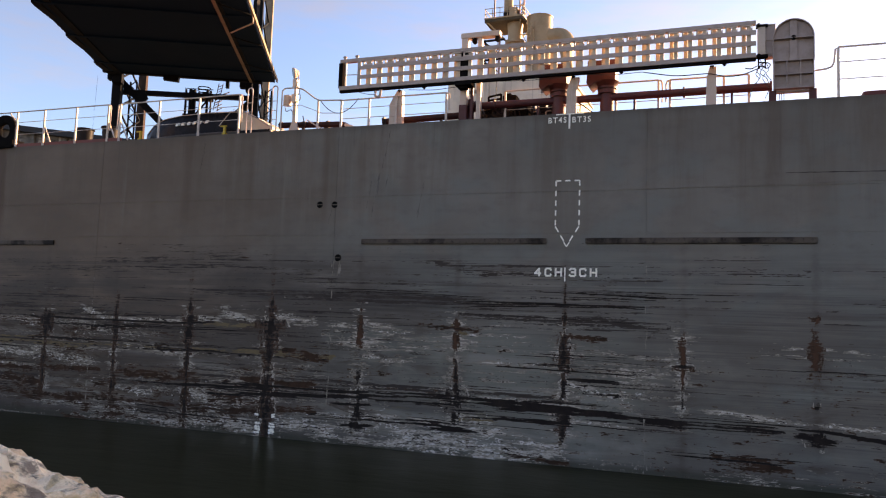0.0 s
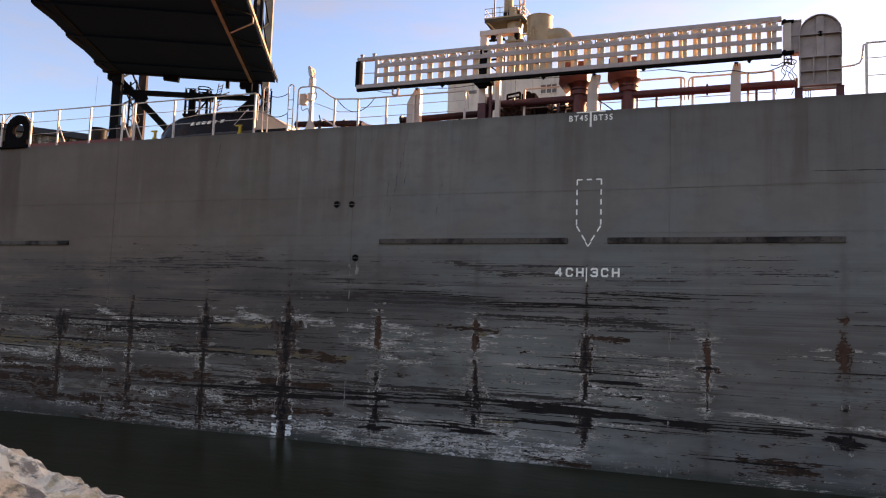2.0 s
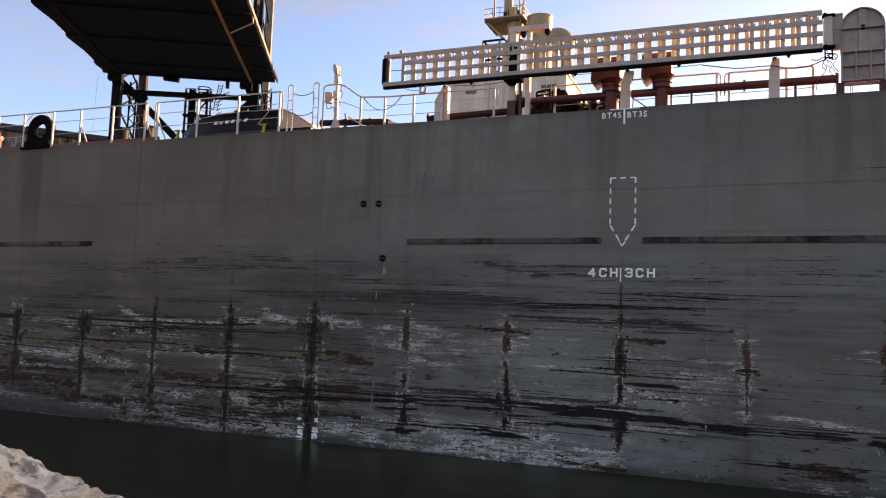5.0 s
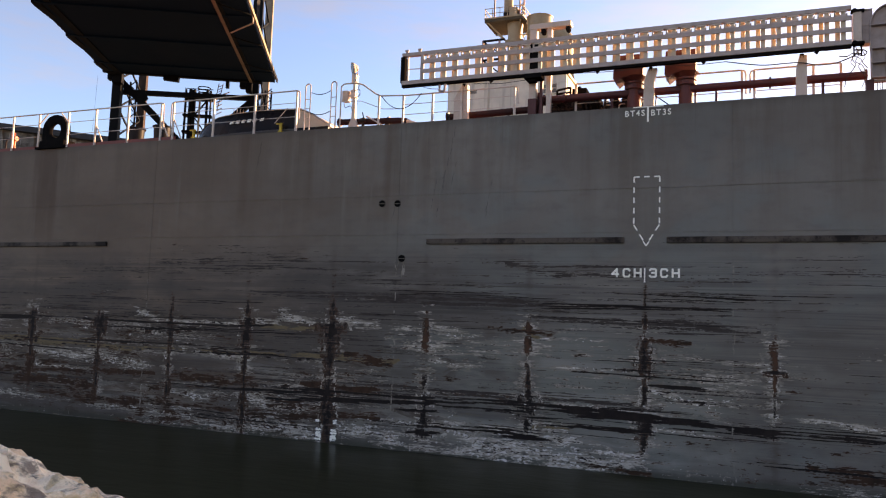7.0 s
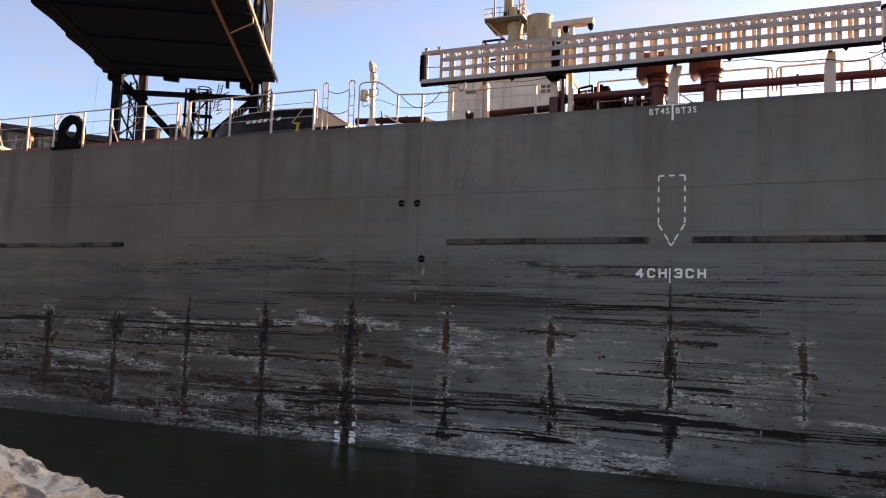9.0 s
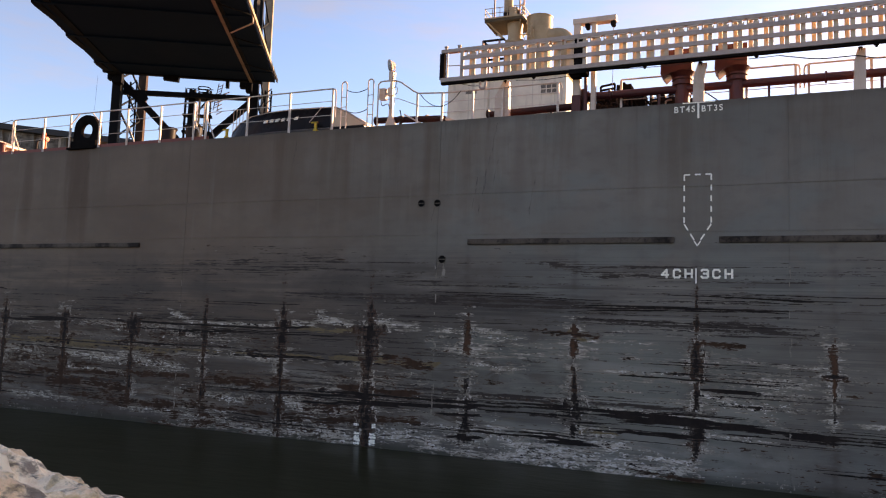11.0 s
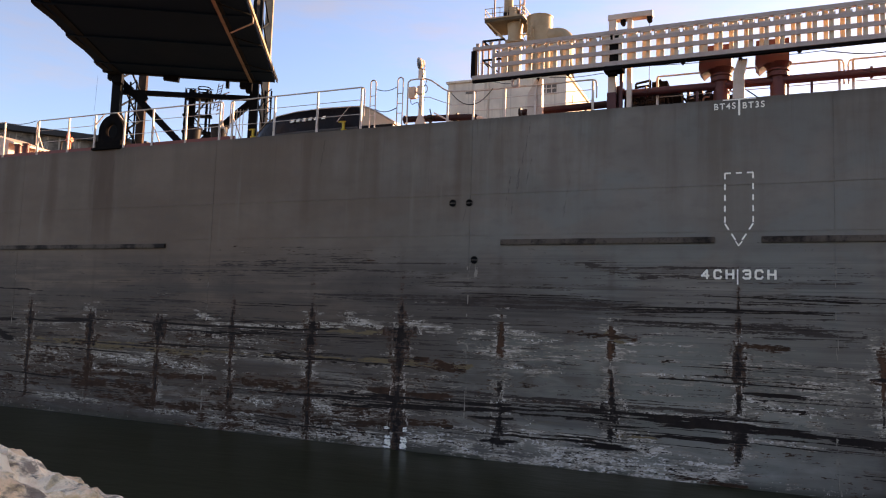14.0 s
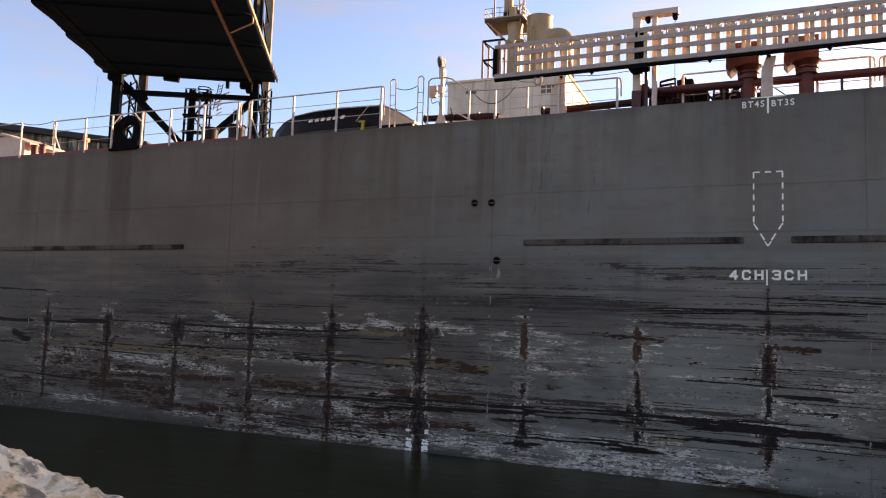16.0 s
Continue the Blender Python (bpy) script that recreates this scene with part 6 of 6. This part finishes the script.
def cement_works():
    y = 60.0
    h = empty("head_house", "tall cream clad industrial building with a side vent", "building")
    bm = bmesh.new()
    box(bm, (-32.5, y, 1.4), (-18.7, y + 14, 30.75), bevel=0.05)
    part("wall", bm, CONCRETE, h)
    bm = bmesh.new()
    box(bm, (-32.7, y - 0.2, 30.75), (-18.5, y + 14.2, 31.0))
    part("roof", bm, CONCRETE, h)
    bm = bmesh.new()
    box(bm, (-21.5, y - 0.06, 28.75), (-19.75, y + 0.05, 29.75))
    w = part("window", bm, GREYWALL, h, "grey louvred vent")
    bm = bmesh.new()
    for z in (28.7, 29.25, 29.75):
        box(bm, (-21.6, y - 0.12, z - 0.05), (-19.65, y, z + 0.05))
    for x in (-21.55, -20.9, -20.3, -19.7):
        box(bm, (x - 0.05, y - 0.11, 28.7), (x + 0.05, y, 29.75))
    part("frame", bm, CONCRETE, w)

    for z in (27.3, 29.9):
        bm = bmesh.new()
        box(bm, (-32.5, y - 0.04, z), (-18.7, y - 0.003, z + 0.06))
        part("cladding_joint", bm, CONCRETE, h)
    bm = bmesh.new()
    box(bm, (-30.3, y - 0.08, 29.4), (-29.0, y - 0.003, 29.75))
    part("vent", bm, GREYWALL, h, "small grey vent")
    bm = bmesh.new()
    rod(bm, (-27.6, y - 0.15, 20), (-27.6, y - 0.15, 30.6), 0.08)
    part("downpipe", bm, CONCRETE, h)
    bm = bmesh.new()
    box(bm, (-18.697, y + 3, 27.2), (-18.64, y + 6, 29.2))
    part("side_door", bm, TANSTEEL, h)
    y = 62.0
    t = empty("stack_tower", "tan painted dust stack with a railed platform on top", "industrial tower")

    def piece(name, mat, parent, *bars):
        bm = bmesh.new()
        for p, q, w in bars:
            bar(bm, p, q, w, w)
        return part(name, bm, mat, parent)

    bm = bmesh.new()
    rod(bm, (-25.7, y + 1.5, 30.9), (-25.7, y + 1.5, 36.0), 0.85, n=24)
    rod(bm, (-25.7, y + 1.5, 36.0), (-25.7, y + 1.5, 36.35), 1.15, n=24)
    rod(bm, (-25.7, y + 1.5, 36.35), (-25.7, y + 1.5, 38.5), 0.8, 0.95, n=24)
    part("dust_pipe", bm, TANSTEEL, t, smooth=True)
    bm = bmesh.new()
    box(bm, (-29.0, y, 38.45), (-24.4, y + 4.5, 38.8))
    part("platform", bm, SHADEDTAN, t, "tan platform coloured as dark as its shaded underside")
    bm = bmesh.new()
    box(bm, (-29.05, y - 0.05, 38.8), (-24.35, y + 4.55, 38.95))
    part("platform_edge", bm, TANSTEEL, t)
    for p in ((-28.7, y + 0.2), (-24.7, y + 0.2), (-28.7, y + 4), (-24.7, y + 4)):
        piece("bracket", TANSTEEL, t, ((*p, 38.5), (-25.7 + (p[0] + 25.7) * 0.25, y + 1.5, 36.2), 0.14))
    for i in range(6):
        piece("rail_post", TANSTEEL, t, ((-28.95 + i * 0.9, y, 38.9), (-28.95 + i * 0.9, y, 40.05), 0.06))
        piece("rail_post", TANSTEEL, t, ((-24.4, y + i * 0.9, 38.9), (-24.4, y + i * 0.9, 40.05), 0.06))
    for z in (39.45, 40.05):
        piece("rail_bar", TANSTEEL, t, ((-29.0, y, z), (-24.4, y, z), 0.06), ((-24.4, y, z), (-24.4, y + 4.5, z), 0.06), ((-29.0, y, z), (-29.0, y + 4.5, z), 0.06))
    bm = bmesh.new()
    rod(bm, (-27.0, y + 1.4, 39.6), (-25.3, y + 1.4, 39.6), 0.55, n=16)
    part("fan_motor", bm, MACHINE, t, smooth=True)
    bm = bmesh.new()
    box(bm, (-27.2, y + 0.9, 38.95), (-25.0, y + 2.2, 39.2), bevel=0.05)
    box(bm, (-26.3, y + 0.8, 39.2), (-25.3, y + 1.9, 40.3), bevel=0.12)
    part("fan_housing", bm, TANSTEEL, t)
    bm = bmesh.new()
    rod(bm, (-26.6, y + 1.6, 40.1), (-26.6, y + 1.6, 42.5), 0.55, n=16)
    part("outlet_pipe", bm, TANSTEEL, t, smooth=True)
    for x in (-28.2, -25.1, -24.6):
        piece("mast", PINKSTEEL, t, ((x, y + 1.2, 38.9), (x, y + 1.2, 46), 0.16))
    for i in range(5):
        piece("mast_tie", PINKSTEEL, t, ((-25.1, y + 1.2, 39.4 + i * 0.9), (-24.6, y + 1.2, 40.0 + i * 0.9), 0.07))

    s = empty("cyclone_tank", "tan steel cyclone tank with a curved duct", "tank")
    bm = bmesh.new()
    rod(bm, (-22.75, y + 1.5, 30.9), (-22.75, y + 1.5, 38.75), 1.47, n=40)
    rod(bm, (-22.75, y + 1.5, 38.75), (-22.75, y + 1.5, 38.85), 1.53, n=40)
    part("shell", bm, TANSTEEL, s, smooth=True)
    bm = bmesh.new()
    pts = arc((-20.75, y + 1.5, 35.2), 1.25, 100, 0, 12)
    tube(bm, [(-22.0, y + 1.5, 36.45)] + pts + [(-19.5, y + 1.5, 31)], 0.95, 24)
    part("duct", bm, TANSTEEL, s, smooth=True)
    for x in (-23.45, -23.05):
        piece("ladder_rail", TANSTEEL, s, ((x, y - 0.12, 31), (x, y - 0.12, 38.0), 0.08))
    for i in range(16):
        piece("rung", TANSTEEL, s, ((-23.45, y - 0.12, 31.3 + i * 0.42), (-23.05, y - 0.12, 31.3 + i * 0.42), 0.05))
    for z in (35.9, 37.0):
        piece("cage_hoop", TANSTEEL, s, ((-23.55, y - 0.1, z), (-23.55, y - 0.7, z), 0.06), ((-23.55, y - 0.7, z), (-22.95, y - 0.7, z), 0.06), ((-22.95, y - 0.7, z), (-22.95, y - 0.1, z), 0.06))
    piece("side_landing", TANSTEEL, s, ((-24.6, y, 36.5), (-23.4, y, 36.5), 0.12), ((-24.4, y, 36.5), (-23.8, y, 35.4), 0.08))

    f = empty("roof_frame", "grey steel pipe frame standing on the flat roof", "frame")
    for x in (-29.2, -27.2):
        for dy in (0.3, 2.5):
            piece("post", PINKSTEEL, f, ((x, y + dy, 30.9), (x, y + dy, 36.35), 0.2))
    for z in (34.0, 36.3):
        piece("rail", BRIDGE, f, ((-29.2, y + 0.3, z), (-26.6, y + 0.3, z), 0.2))
        piece("rail", BRIDGE, f, ((-29.2, y + 0.3, z), (-29.2, y + 2.5, z), 0.2))
        piece("diagonal", BRIDGE, f, ((-29.2, y + 0.3, z), (-27.2, y + 0.3, z - 1.6), 0.14))


def far_shed():
    s = empty("long_shed", "long weathered grey shed with a black roof", "shed")
    a, b, back = Vector((-175, 82, 0)), Vector((-112, 98, 0)), Vector((-10, 30, 0))
    za, zb = 43.4, 35.8
    bm = bmesh.new()
    lo = [bm.verts.new(p + Vector((0, 0, 1.4))) for p in (a, b, b + back, a + back)]
    hi = [bm.verts.new(p + Vector((0, 0, z))) for p, z in ((a, za), (b, zb), (b + back, zb), (a + back, za))]
    bm.faces.new(lo), bm.faces.new(hi[::-1])
    for i in range(4):
        bm.faces.new((lo[i], lo[(i + 1) % 4], hi[(i + 1) % 4], hi[i]))
    part("wall", bm, SHEDWALL, s)
    bm = bmesh.new()
    d = Vector((0.5, -1.5, 0))
    lo = [bm.verts.new(p + Vector((0, 0, z + 0.05))) for p, z in ((a + d, za), (b + d, zb), (b + back, zb), (a + back, za))]
    hi = [bm.verts.new(v.co + Vector((0, 0, 1.15))) for v in lo]
    bm.faces.new(lo), bm.faces.new(hi[::-1])
    for i in range(4):
        bm.faces.new((lo[i], lo[(i + 1) % 4], hi[(i + 1) % 4], hi[i]))
    part("roof", bm, TARBLACK, s)
    for i in range(9):
        p = a.lerp(b, (i + 0.5) / 9)
        bm = bmesh.new()
        bar(bm, p + Vector((0.1, -0.3, 1.4)), p + Vector((0.1, -0.3, za + (zb - za) * (i + 0.5) / 9)), 0.5, 0.5)
        part("buttress", bm, SHEDWALL, s)


lift_bridge()
cement_works()
far_shed()


def motions():
    times = [float(t) for t in range(17)]
    for thing in [ship] + CARGO:
        walk(thing, [(t, ship_pose(t)) for t in times])


motions()
